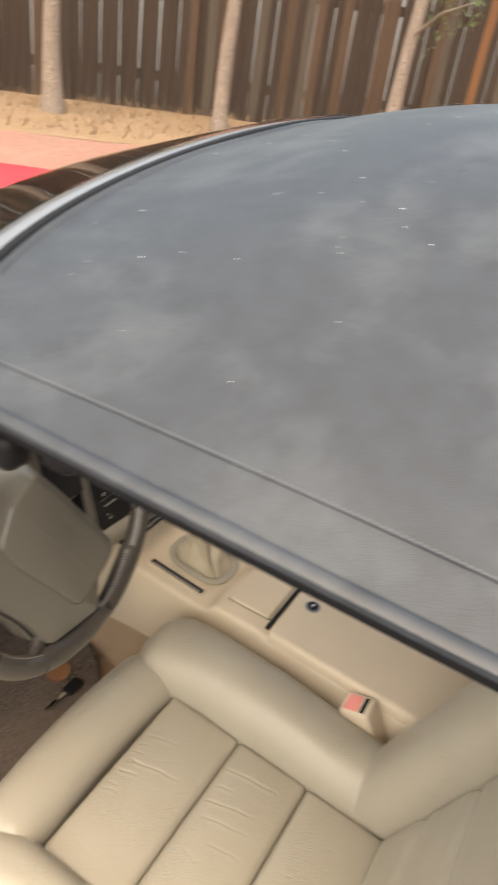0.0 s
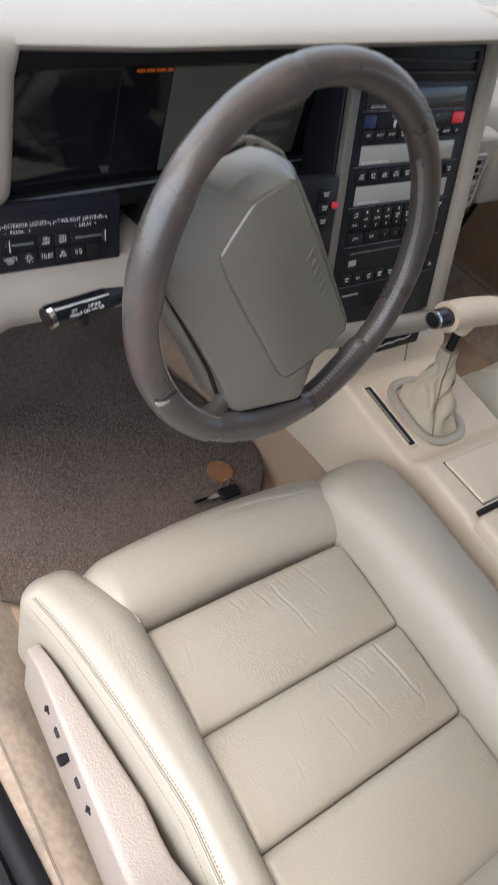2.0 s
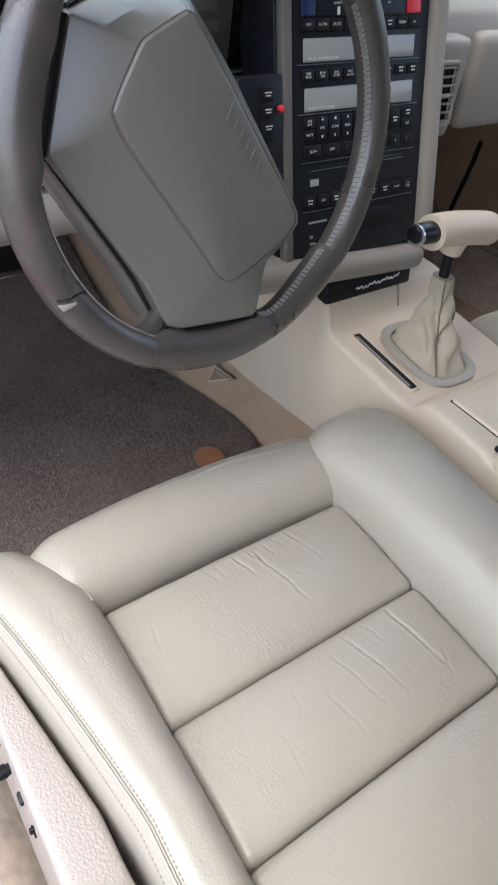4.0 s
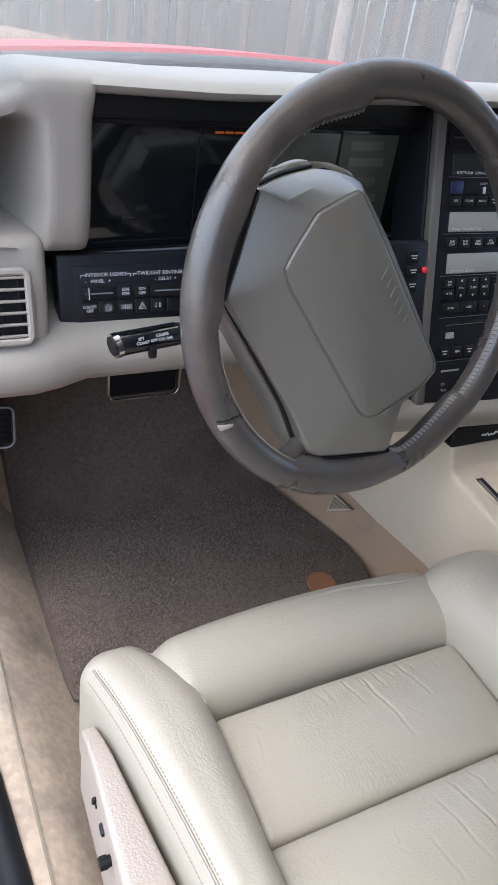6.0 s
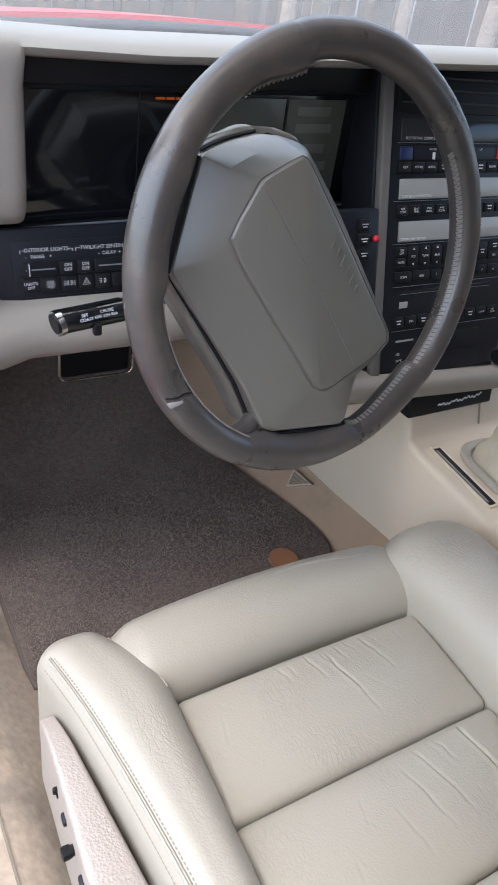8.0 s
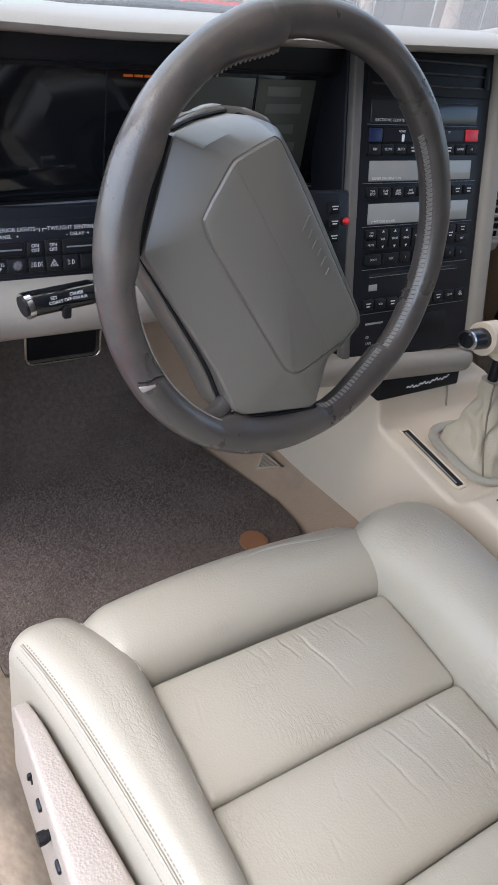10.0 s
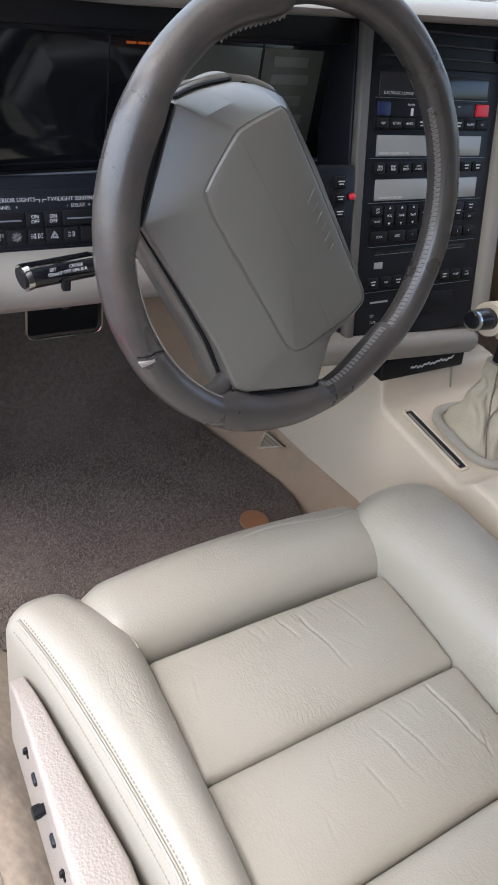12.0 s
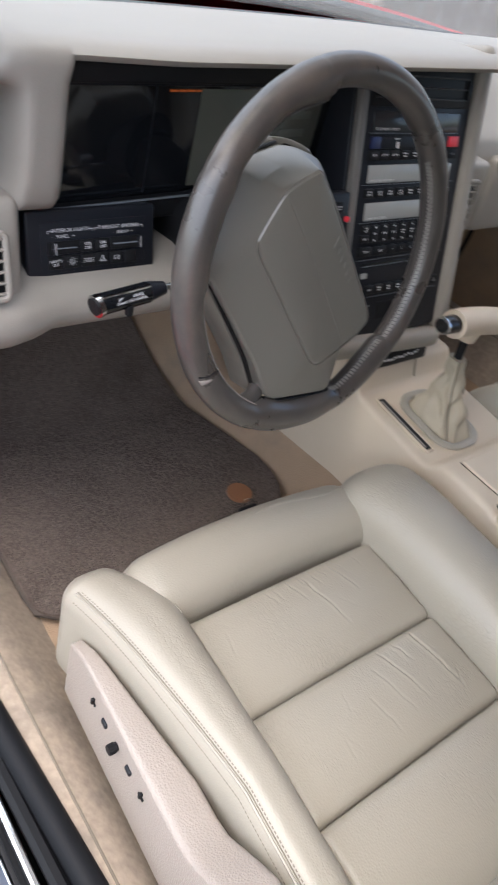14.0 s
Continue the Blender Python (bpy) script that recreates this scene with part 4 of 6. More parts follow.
            part("seat_switch", rbox((0, 0, 0), (0.002, 0.010, 0.004), 0.0008, 2, lambda x, a, z, y=y: place(-0.2605 + x, y + a, 0.460 + z)), BLACK, side)
    # backrest
    def back(x, y, z):
        return place(x, y - 0.36 * (z - 0.5), z)

    for k in range(5):
        z0 = 0.52 + 0.105 * k
        part("backrest_panel", rbox((0, -0.40, z0 + 0.05), (0.27, 0.09, 0.104), 0.018, 4, lambda x, y, z: back(x, y, z), (6, 2, 4)), LEATHER, ob)
    part("backrest_bolster", rbox((0.20, -0.378, 0.76), (0.13, 0.175, 0.56), 0.05, 6, back, (3, 3, 10)), LEATHER, ob)
    part("backrest_bolster", rbox((-0.20, -0.388, 0.76), (0.13, 0.165, 0.56), 0.05, 6, back, (3, 3, 10)), LEATHER, ob)
    part("backrest_shell", rbox((0, -0.48, 0.76), (0.46, 0.06, 0.6), 0.03, 4, back, (2, 1, 6)), VALANCE, ob)
    part("headrest", rbox((0, -0.42, 1.10), (0.27, 0.09, 0.13), 0.04, 5, back, (4, 2, 3)), LEATHER, ob)
    part("seat_base", rbox((0, -0.17, 0.355), (0.46, 0.42, 0.09), 0.02, 3, lambda x, y, z: place(x, y, z), (1, 1, 1)), BLACK, ob)
    return ob


driver_seat = seat("driver_seat", -1, -0.37, 0.0, "creased beige leather driver seat with high side bolsters")
passenger_seat = seat("passenger_seat", 1, 0.385, 0.075, "beige leather passenger seat beside the centre console")

# seat belt buckles
for x, y, z, r in ((-0.128, -0.262, 0.575, -12), (0.15, -0.17, 0.555, 12)):
    bk = empty("belt_buckle", "tan seat belt buckle with a red release button", "seat belt buckle", "seat belt buckles", at=(x, y, z))
    bk.rotation_euler = (radians(-24), radians(r), 0)
    part("housing", rbox((0, 0, -0.045), (0.038, 0.050, 0.11), 0.007, 3), CONSOLE, bk)
    part("button", rbox((0, 0.006, 0.0085), (0.027, 0.024, 0.007), 0.0025, 2), PINK, bk)
    part("slot", rbox((0, -0.0125, 0.0088), (0.027, 0.008, 0.003), 0.001, 1), DARK_PANEL, bk)
    part("stalk", rbox((0, 0.0, -0.14), (0.014, 0.03, 0.12), 0.004, 2), BLACK, bk)

# ---- centre console ----
console = empty("centre_console", "tan plastic centre console with a shifter plate, ashtray lid and armrest", "console")
CW = 0.108


def body_loop(y, top):
    grow = 0.045 * max(0, -y)
    xl, xr, low = -0.0965 - grow, 0.1195 + grow, 0.400 + 0.12 * (0.35 - max(0.18, min(0.35, y)))
    return [(xl - 0.002, y, low), (xl - 0.001, y, (low + top) / 2), (xl, y, top - 0.010), (xl + 0.0012, y, top - 0.0045), (xl + 0.0045, y, top - 0.0012), (xl + 0.010, y, top), (xr - 0.010, y, top), (xr - 0.003, y, top - 0.003), (xr, y, top - 0.010), (xr, y, low)]


part("front_body", skin([body_loop(y, z) for y, z in ((0.40, 0.610), (0.30, 0.612), (0.24, 0.6125), (0.212, 0.612), (0.205, 0.6095), (0.200, 0.603), (0.196, 0.592), (0.192, 0.580), (0.187, 0.5740), (0.179, 0.5715), (0.12, 0.566), (0.06, 0.5605), (0.045, 0.5595), (0.036, 0.5615), (0.029, 0.568), (0.023, 0.576), (0.014, 0.5795), (0.0, 0.580), (-0.070, 0.580), (-0.078, 0.574), (-0.25, 0.574), (-0.46, 0.574))]), CONSOLE, console, sharp=50)
part("seam", rbox((0.028, 0.1958, 0.594), (0.0012, 0.004, 0.028), 0.0004, 1, lambda x, y, z: (x, y + 0.35 * (z - 0.594), z)), CREASE, console)
lid = part("ashtray_lid", rbox((0.010, -0.030, 0.5805), (0.150, 0.076, 0.008), 0.003, 3), CONSOLE, console)
part("lid_gap", rbox((0.010, -0.030, 0.5785), (0.1530, 0.0785, 0.004), 0.001, 1), BLACK, console)
part("slot", rbox((0.012, -0.0755, 0.5790), (0.190, 0.007, 0.006), 0.001, 1), BLACK, console)
arm = part("armrest_lid", rbox((0.0115, -0.27, 0.577), (2 * CW - 0.002, 0.375, 0.030), 0.009, 4, lambda x, y, z: (0.0115 + (x - 0.0115) * (1 + 0.42 * max(0, -y)), y, z), (2, 4, 1)), CONSOLE, console)
lock = part("lock", tube([(-0.005, -0.118, 0.588), (-0.005, -0.118, 0.593)], 0.013, k=22), ALU, arm, "grey metal key lock")
part("lock_core", tube([(-0.005, -0.118, 0.593), (-0.005, -0.118, 0.5945)], 0.009, k=18), BLACK, arm)
part("key_slot", rbox((-0.005, -0.118, 0.5948), (0.010, 0.0018, 0.0012), 0.0004, 1), CHROME, arm)


def plate_z(y):
    return 0.559 + 0.0976 * (y - 0.045)


slot = [(-0.067, 0.060), (-0.067, 0.172)]
sz = lambda y: plate_z(y) + 0.002
part("slot_frame", tube([(p[0], p[1], sz(p[1])) for p in ((-0.075, 0.062), (-0.075, 0.168), (-0.073, 0.171), (-0.061, 0.171), (-0.059, 0.168), (-0.059, 0.062), (-0.061, 0.058), (-0.073, 0.058))], 0.0022, k=6, ring=True), CONSOLE, console)
part("indicator_slot", rbox((-0.067, 0.115, 0.0), (0.0135, 0.108, 0.003), 0.001, 1, lambda x, y, z: (x, y, z + plate_z(y) + 0.001)), BLACK, console, "black shift indicator slot")
part("indicator_strip", rbox((-0.0695, 0.115, 0.0), (0.003, 0.100, 0.002), 0.0005, 1, lambda x, y, z: (x, y, z + plate_z(y) + 0.0022)), GREY_CLIP, console)


def ring_pts(cx, cy, w, d, r, z, n=6):
    pts = []
    for sx, sy, a0 in ((1, -1, -90), (1, 1, 0), (-1, 1, 90), (-1, -1, 180)):
        for i in range(n):
            a = radians(a0 + 90 * i / (n - 1))
            pts.append((cx + sx * (w / 2 - r) + r * math.cos(a), cy + sy * (d / 2 - r) + r * math.sin(a), z((cy + sy * (d / 2 - r) + r * math.sin(a)))))
    return pts


shifter = empty("gear_shifter", "T-handled automatic gear shifter with a creased beige leather boot", "gear shifter")
part("boot_ring", tube(ring_pts(0.0, 0.103, 0.082, 0.112, 0.03, lambda y: plate_z(y) + 0.003), 0.0068, 0.0052, k=8, ring=True), LEATHER, shifter)
boot_loops = []
for i in range(31):
    s = i / 30
    w, d = 0.052 * (1 - s) ** 2.1 + 0.025, 0.080 * (1 - s) ** 2.2 + 0.025
    cx, cy = 0.0 + 0.014 * s, 0.103 + 0.024 * s
    z = 0.564 + 0.098 * s ** 0.85
    lp = []
    for j in range(64):
        a = 2 * math.pi * j / 64
        belly = math.sin(math.pi * min(1, s * 1.02 + 0.02)) ** 0.7
        pleat = -0.30 * max(0.0, math.cos(a + 1.9 + 0.9 * s)) ** 10 - 0.26 * max(0.0, math.cos(a + 0.35 - 0.6 * s)) ** 12 - 0.22 * max(0.0, math.cos(a - 1.7 + 0.5 * s)) ** 10 - 0.2 * max(0.0, math.cos(a - 3.0)) ** 12
        sag = 0.055 * math.sin(17 * s + 2.6 * math.sin(a * 2 + 1.0) + 1.5 * math.cos(a * 3))
        f = 1 + (1.5 * pleat + 2.6 * sag + 0.26 * noise.noise((math.cos(a) * 2, math.sin(a) * 2, s * 5))) * belly
        ca, sa = math.copysign(abs(math.cos(a)) ** 0.75, math.cos(a)), math.copysign(abs(math.sin(a)) ** 0.75, math.sin(a))
        lp.append((cx + w / 2 * ca * f, cy + d / 2 * sa * f, z + (0.098 * (cy + d / 2 * sa - 0.103)) * (1 - s)))
    boot_loops.append(lp)
part("boot", skin(boot_loops), material("boot_leather", (0.40, 0.355, 0.27), 0.5, vary=0.18, scale=25, grain=0.2, grain_scale=400), shifter)
for a in (-2.2, -0.6):
    j = int((a % (2 * math.pi)) / (2 * math.pi) * 64)
    part("boot_seam", tube([Vector(lp[j]) * 1.0 + Vector((0, -0.001, 0.0008)) for lp in boot_loops], 0.0012, k=5), THREAD, shifter)
part("lever", tube([(0.013, 0.126, 0.655), (0.017, 0.132, 0.70)], 0.0065, k=10), BLACK, shifter)
HANDLE = [(-0.034, 0.130, 0.726), (0.0, 0.131, 0.724), (0.04, 0.132, 0.718), (0.072, 0.133, 0.712), (0.082, 0.133, 0.709)]
handle = part("handle", tube(smooth_path(HANDLE, 5), lambda s: 0.0215 * (1 - max(0, (s - 0.85) / 0.15) ** 2 * 0.5), lambda s: 0.020 * (1 - max(0, (s - 0.85) / 0.15) ** 2 * 0.5), k=18), CONSOLE, shifter, "tan leather T-handle")
part("handle_neck", tube([(0.020, 0.132, 0.715), (0.018, 0.132, 0.690)], lambda s: 0.018 - 0.005 * s, k=12), CONSOLE, shifter)
part("button", tube([(-0.028, 0.130, 0.7265), (-0.048, 0.130, 0.7275), (-0.060, 0.130, 0.728)], lambda s: 0.015 - 0.002 * s, lambda s: 0.013 - 0.002 * s, k=16), material("smoked_chrome", (0.02, 0.02, 0.023), 0.16, metal=0.3, vary=0.1), shifter, "smoked chrome push button")
part("button_ring", tube([(-0.058, 0.130, 0.7279), (-0.0615, 0.130, 0.7281)], 0.0137, 0.0118, k=20), CHROME, shifter)
part("button_face", tube([(-0.0600, 0.130, 0.7280), (-0.0632, 0.130, 0.7282)], lambda s: 0.0122 - 0.002 * s, lambda s: 0.0102 - 0.002 * s, k=20), SCREEN, shifter)

# ---- dashboard ----
dashboard = empty("dashboard", "grey-beige padded vinyl dashboard with a deep instrument hood", "dashboard")


def hood_ends(x, y, z):
    t = max(0, -0.595 - x)
    if y > 0.5:
        y = 0.5 + (y - 0.5) * (0.31 + 0.10 * x) / 0.4
    low = 0.12 * min(0, x + 0.25) ** 2 * max(0, min(1, (y - 0.4) / 0.2)) * (z > 0.90)
    low -= 0.036 * max(0, min(0.51, x + 0.45)) * max(0, min(1, 1 - (y - 0.3) / 0.6))
    return (x, y + 0.25 * t * (y < 0.42), z - 0.42 * t * (z > 0.96) - low)


HOOD = [(0.90, 0.922), (0.72, 0.956), (0.58, 0.977), (0.45, 0.994), (0.36, 1.004), (0.315, 1.007), (0.287, 1.0075), (0.272, 1.0045), (0.265, 0.9985), (0.267, 0.9935), (0.278, 0.990), (0.36, 0.986), (0.40, 0.95), (0.90, 0.88)]
hood_ob = part("hood", prism(HOOD, -0.5605, 0.062, 30, hood_ends), DASH, dashboard, sharp=60)


def corner_loop(x):
    """The hood's outer end: a column beside the screen that runs out into a shelf over a hollow."""
    column = HOOD[:9] + [(0.2635, 0.988), (0.2630, 0.979), (0.2630, 0.971), (0.2630, 0.964), (0.2630, 0.950), (0.2632, 0.918), (0.2640, 0.890), (0.2665, 0.869), (0.276, 0.857), (0.34, 0.853), (0.90, 0.853)]
    hollow = [(0.90, 0.920), (0.72, 0.953), (0.58, 0.974), (0.45, 0.990), (0.36, 0.999), (0.315, 1.001), (0.290, 1.000), (0.275, 0.996), (0.268, 0.989), (0.2665, 0.983), (0.270, 0.975), (0.290, 0.968), (0.360, 0.964), (0.440, 0.952), (0.475, 0.912), (0.465, 0.888), (0.42, 0.872), (0.262, 0.866), (0.30, 0.858), (0.90, 0.853)]
    t = max(0.0, min(1.0, (-x - 0.598) / 0.044))
    w = 1 - t * t * (3 - 2 * t)
    k = max(0.0, min(1.0, (x + 0.5745) / 0.014))
    loop = []
    for i, ((ya, za), (yb, zb)) in enumerate(zip(column, hollow)):
        y, z = ya * w + yb * (1 - w), za * w + zb * (1 - w)
        if i > 7 and y < 0.4:
            y += 0.014 * (1 - math.sqrt(max(0.0, 1 - k * k))) * max(0.0, min(1.0, (0.994 - z) / 0.022))
        if i < 13:
            z -= 0.36 * max(0, -0.618 - x) * min(1, (13 - i) / 3)
            y += 0.18 * max(0, -0.618 - x) * (y < 0.42)
        q = hood_ends(max(x, -0.594), y, z) if y > 0.42 and i < 6 else (x, y, z)
        loop.append((x, q[1], q[2]))
    return loop


corner_x = [-0.5605 - 0.014 * (1 - math.cos(math.pi / 2 * i / 6)) for i in range(7)] + [-0.5745 - 0.0235 * i / 4 for i in range(1, 5)] + [-0.598 - 0.044 * i / 14 for i in range(1, 15)] + [-0.642 - 0.083 * i / 8 for i in range(1, 9)]
part("hood_corner", skin([corner_loop(x) for x in corner_x]), DASH, dashboard, sharp=50)
part("end_cap", rbox((-0.726, 0.46, 0.905), (0.012, 0.40, 0.115), 0.005, 3, lambda x, y, z: (x, y + 0.10 * (z - 0.9), z), (1, 2, 2)), DASH, dashboard)
STACK_O, SU, SN = Vector((0.021, 0.305, 1.0107)), Vector((0, 0.2803, 0.9599)), Vector((0, -0.9599, 0.2803))


def on_stack(x, s, n=0.0):
    return STACK_O + Vector((x, 0, 0)) - SU * s + SN * n


part("stack_border", rbox((0, 0, 0), (0.026, 0.10, 0.39), 0.011, 4, lambda x, y, z: on_stack(0.030 + x, 0.172 - z, 0.006 - 0.045 - y), (1, 1, 6)), DASH, dashboard)
part("stack_divider", rbox((0, 0, 0), (0.013, 0.012, 0.34), 0.003, 2, lambda x, y, z: on_stack(-0.1925 + x, 0.178 - z, 0.004 - 0.006 - y)), material("grey_divider", (0.125, 0.12, 0.114), 0.45, vary=0.05), dashboard)
part("frame_side", rbox((0, 0, 0), (0.012, 0.06, 0.34), 0.003, 2, lambda x, y, z: on_stack(-0.1925 + x, 0.178 - z, -0.040 - y)), PANEL, dashboard)
part("stack_ledge", rbox((0, 0, 0), (0.330, 0.11, 0.036), 0.016, 5, lambda x, y, z: (-0.106 + x, 0.245 + y, 0.658 + z - 0.08 * x - 0.10 * (y + 0.055))), DASH, dashboard)
PASS = [(0.90, 0.922), (0.72, 0.956), (0.58, 0.977), (0.50, 0.986), (0.455, 0.984), (0.425, 0.968), (0.385, 0.925), (0.352, 0.892), (0.338, 0.884), (0.330, 0.874), (0.329, 0.770), (0.336, 0.750), (0.36, 0.740), (0.90, 0.72)]
pass_ob = part("passenger_pad", prism(PASS, 0.060, 0.70, 8, hood_ends), DASH, dashboard, sharp=40)
glove = part("glovebox_door", rbox((0.41, 0.322, 0.815), (0.43, 0.03, 0.125), 0.014, 4), DASH, dashboard)
part("emblem", rbox((0.272, 0.306, 0.832), (0.012, 0.003, 0.022), 0.0012, 2), ALU, glove)
part("vent_block", rbox((-0.6575, 0.325, 0.8130), (0.111, 0.13, 0.118), 0.012, 5, lambda x, y, z: (x, y - 0.20 * (0.83 - z) * (y < 0.3), z)), DASH, dashboard)
KNEE = [(0.285, 0.787), (0.268, 0.784), (0.252, 0.773), (0.244, 0.758), (0.247, 0.743), (0.258, 0.732), (0.30, 0.724), (0.52, 0.70), (0.52, 0.79), (0.30, 0.795)]
part("knee_roll", prism(KNEE, -0.70, -0.17, 20, lambda x, y, z: (x, y - 0.02 * max(0, min(1, (-0.575 - x) / 0.03)) * (y < 0.29), z)), DASH, dashboard, sharp=60)
part("carrier", rbox((-0.275, 0.47, 0.83), (0.61, 0.14, 0.24), 0.01, 2), BLACK, dashboard)
part("carrier", rbox((0.0, 0.62, 0.80), (1.36, 0.30, 0.20), 0.01, 2), BLACK, dashboard)
DUCT = material("dark_grey_duct_slot", (0.06, 0.06, 0.062), 0.6, vary=0.1)
for k in range(2):
    for pad_ob, xs in ((hood_ob, [-0.455 + 0.512 * i / 20 for i in range(21)]), (pass_ob, [0.064 + 0.34 * i / 14 for i in range(15)])):
        part("defroster_slot", tube(drape(pad_ob, [(x, 0.594 + 0.030 * k + 0.040 * (x + 0.45), 0.9) for x in xs], 0.0), 0.0062, 0.0020, k=6), DUCT, dashboard)

PALE_FILM = material("pale_screen_film", (0.15, 0.155, 0.136), 0.16, vary=0.1, scale=20)

# instrument cluster: dark screens
cluster = empty("instrument_cluster", "dark glass instrument cluster, switched off but for an amber warning", "instrument cluster")


def on_glass(x, z, n=0.0):
    """On the cluster's glass, which turns a little towards the driver."""
    return (x, 0.306 + 0.085 * (x + 0.554) - n, z)


def pane(name, x0, x1, z0, z1, n0, n1, mat, r=0.0008, label="", m=1):
    return part(name, rbox((0, 0, 0), (x1 - x0, n1 - n0, z1 - z0), r, 2, lambda x, y, z: on_glass((x0 + x1) / 2 + x, (z0 + z1) / 2 + z, (n0 + n1) / 2 - y)), mat, cluster, label)


pane("upper_bezel", -0.566, -0.112, 0.968, 1.000, -0.04, 0.022, BLACK, 0.005)
pane("upper_bezel", -0.566, -0.112, 0.962, 0.970, -0.04, 0.008, PANEL, 0.003)
pane("screen", -0.560, -0.120, 0.846, 0.966, -0.012, 0.0, SCREEN, 0.002, "dark reflective glass screen")
pane("lower_bezel", -0.566, -0.112, 0.822, 0.846, -0.03, 0.010, BLACK, 0.004)
pane("edge_line", -0.556, -0.122, 0.8452, 0.8466, 0.008, 0.0115, ALU, 0.0005)
pane("right_bezel", -0.126, -0.110, 0.834, 0.976, -0.03, 0.008, PANEL, 0.005)
# The left pane paints a greenish reflection; the right one is a gauge window.
pane("greenish_pane", -0.385, -0.2745, 0.853, 0.958, 0.0, 0.0012, GREENISH, 0.0004, "greenish screen pane, reflection and window tone in its colour")
pane("greenish_pane", -0.271, -0.192, 0.853, 0.958, 0.0, 0.0012, GREENISH, 0.0004, "greenish screen pane, reflection and window tone in its colour")
for z, w in ((0.946, 0.046), (0.929, 0.050), (0.908, 0.044), (0.889, 0.050), (0.872, 0.040)):
    pane("segment", -0.258, -0.258 + w, z - 0.005, z + 0.005, 0.001, 0.0018, PALE_FILM, 0.0003)
pane("screen_divider", -0.4445, -0.443, 0.850, 0.962, 0.0, 0.0008, PANEL, 0.0003)
pane("screen_divider", -0.2735, -0.272, 0.850, 0.962, 0.0, 0.0008, PANEL, 0.0003)
for k in range(3):
    x, z = -0.166 + 0.003 * k, 0.943 - 0.0295 * k
    pane("side_switch", x - 0.0065, x + 0.0065, z - 0.007, z + 0.007, 0.0, 0.005, BLACK, 0.002)
    for j in range(2):
        pane("lettering_bar", x - 0.004, x + 0.004 - 0.001 * j, z + 0.0008 - 0.0042 * j, z + 0.0026 - 0.0042 * j, 0.0048, 0.0054, PRINT, 0.0001)
for x, w in ((-0.4225, 0.010), (-0.4115, 0.009), (-0.400, 0.011), (-0.3895, 0.007)):
    part("warning_text", rbox((0, 0, 0), (w, 0.0006, 0.0022), 0.0002, 1, lambda a, y, z, x=x: on_glass(x + a, 0.956 + z, 0.0006 - y)), AMBER, cluster, "small amber lit warning line")
part("arc_shroud", tube([(-0.36 + 0.09 * math.cos(q), 0.315, 0.765 + 0.085 * math.sin(q)) for q in [math.pi * i / 16 for i in range(17)]], 0.003, k=6), PANEL, cluster)
mid = empty("trip_switch_panel", "small black switch panel with a red lamp", "switch panel")
part("face", rbox((0, 0, 0), (0.058, 0.02, 0.105), 0.004, 2, lambda x, y, z: on_stack(-0.2275 + x, 0.206 - z, 0.004 - 0.01 - y)), PANEL, mid)
part("lamp", rbox((0, 0, 0), (0.008, 0.008, 0.008), 0.0038, 4, lambda x, y, z: on_stack(-0.2047 + x, 0.186 - z, 0.006 + y)), REDPLASTIC, mid)
for k in range(3):
    part("switch", rbox((0, 0, 0), (0.016, 0.005, 0.013), 0.002, 2, lambda x, y, z, k=k: on_stack(-0.2225 + x, 0.171 + 0.0155 * k - z, 0.006 - y)), BLACK, mid)
    for j, hw in ((-1, 0.009), (1, 0.0065)):
        part("lettering_bar", rbox((0, 0, 0), (hw, 0.0006, 0.0012), 0.0002, 1, lambda x, y, z, k=k, j=j: on_stack(-0.2225 + x, 0.171 + 0.0155 * k + 0.0014 * j - z, 0.009 - y)), PRINT, mid)


# switch stack
def frame_matrix(o, up, out):
    x = up.cross(out)
    return Matrix(((x.x, up.x, out.x, o.x), (x.y, up.y, out.y, o.y), (x.z, up.z, out.z, o.z), (0, 0, 0, 1)))


stack = empty("switch_stack", "black climate and radio switch stack with glass displays", "switch stack")
stack.matrix_world = frame_matrix(STACK_O, SU, SN)


def flat(name, x0, x1, s0, s1, n0, n1, mat, parent, r=0.0012, label=""):
    return part(name, rbox(((x0 + x1) / 2, -(s0 + s1) / 2, (n0 + n1) / 2), (x1 - x0, s1 - s0, n1 - n0), r, 2), mat, parent, label)


def button(x0, x1, s0, s1, text, parent, size=0.0034, mat=None, n=0.0):
    b = flat("button", x0 + 0.0006, x1 - 0.0006, s0 + 0.0005, s1 - 0.0005, n - 0.002, n + 0.0035, mat or BLACK, parent, 0.0011)
    lines = text.split("\n")
    for i, t in enumerate(lines):
        if t == "#":
            for k, hw in ((-1, 0.0036), (1, 0.0027)):
                flat("legend_bar", (x0 + x1) / 2 - hw, (x0 + x1) / 2 + hw, (s0 + s1) / 2 + 0.0017 * k - 0.0007, (s0 + s1) / 2 + 0.0017 * k + 0.0007, n + 0.0034, n + 0.0038, PRINT, b, 0.0001)
        elif t:
            lettering(t, size, Matrix.Translation(((x0 + x1) / 2, -(s0 + s1) / 2 - (i - (len(lines) - 1) / 2) * size * 0.95, n + 0.0037)), b)
    return b


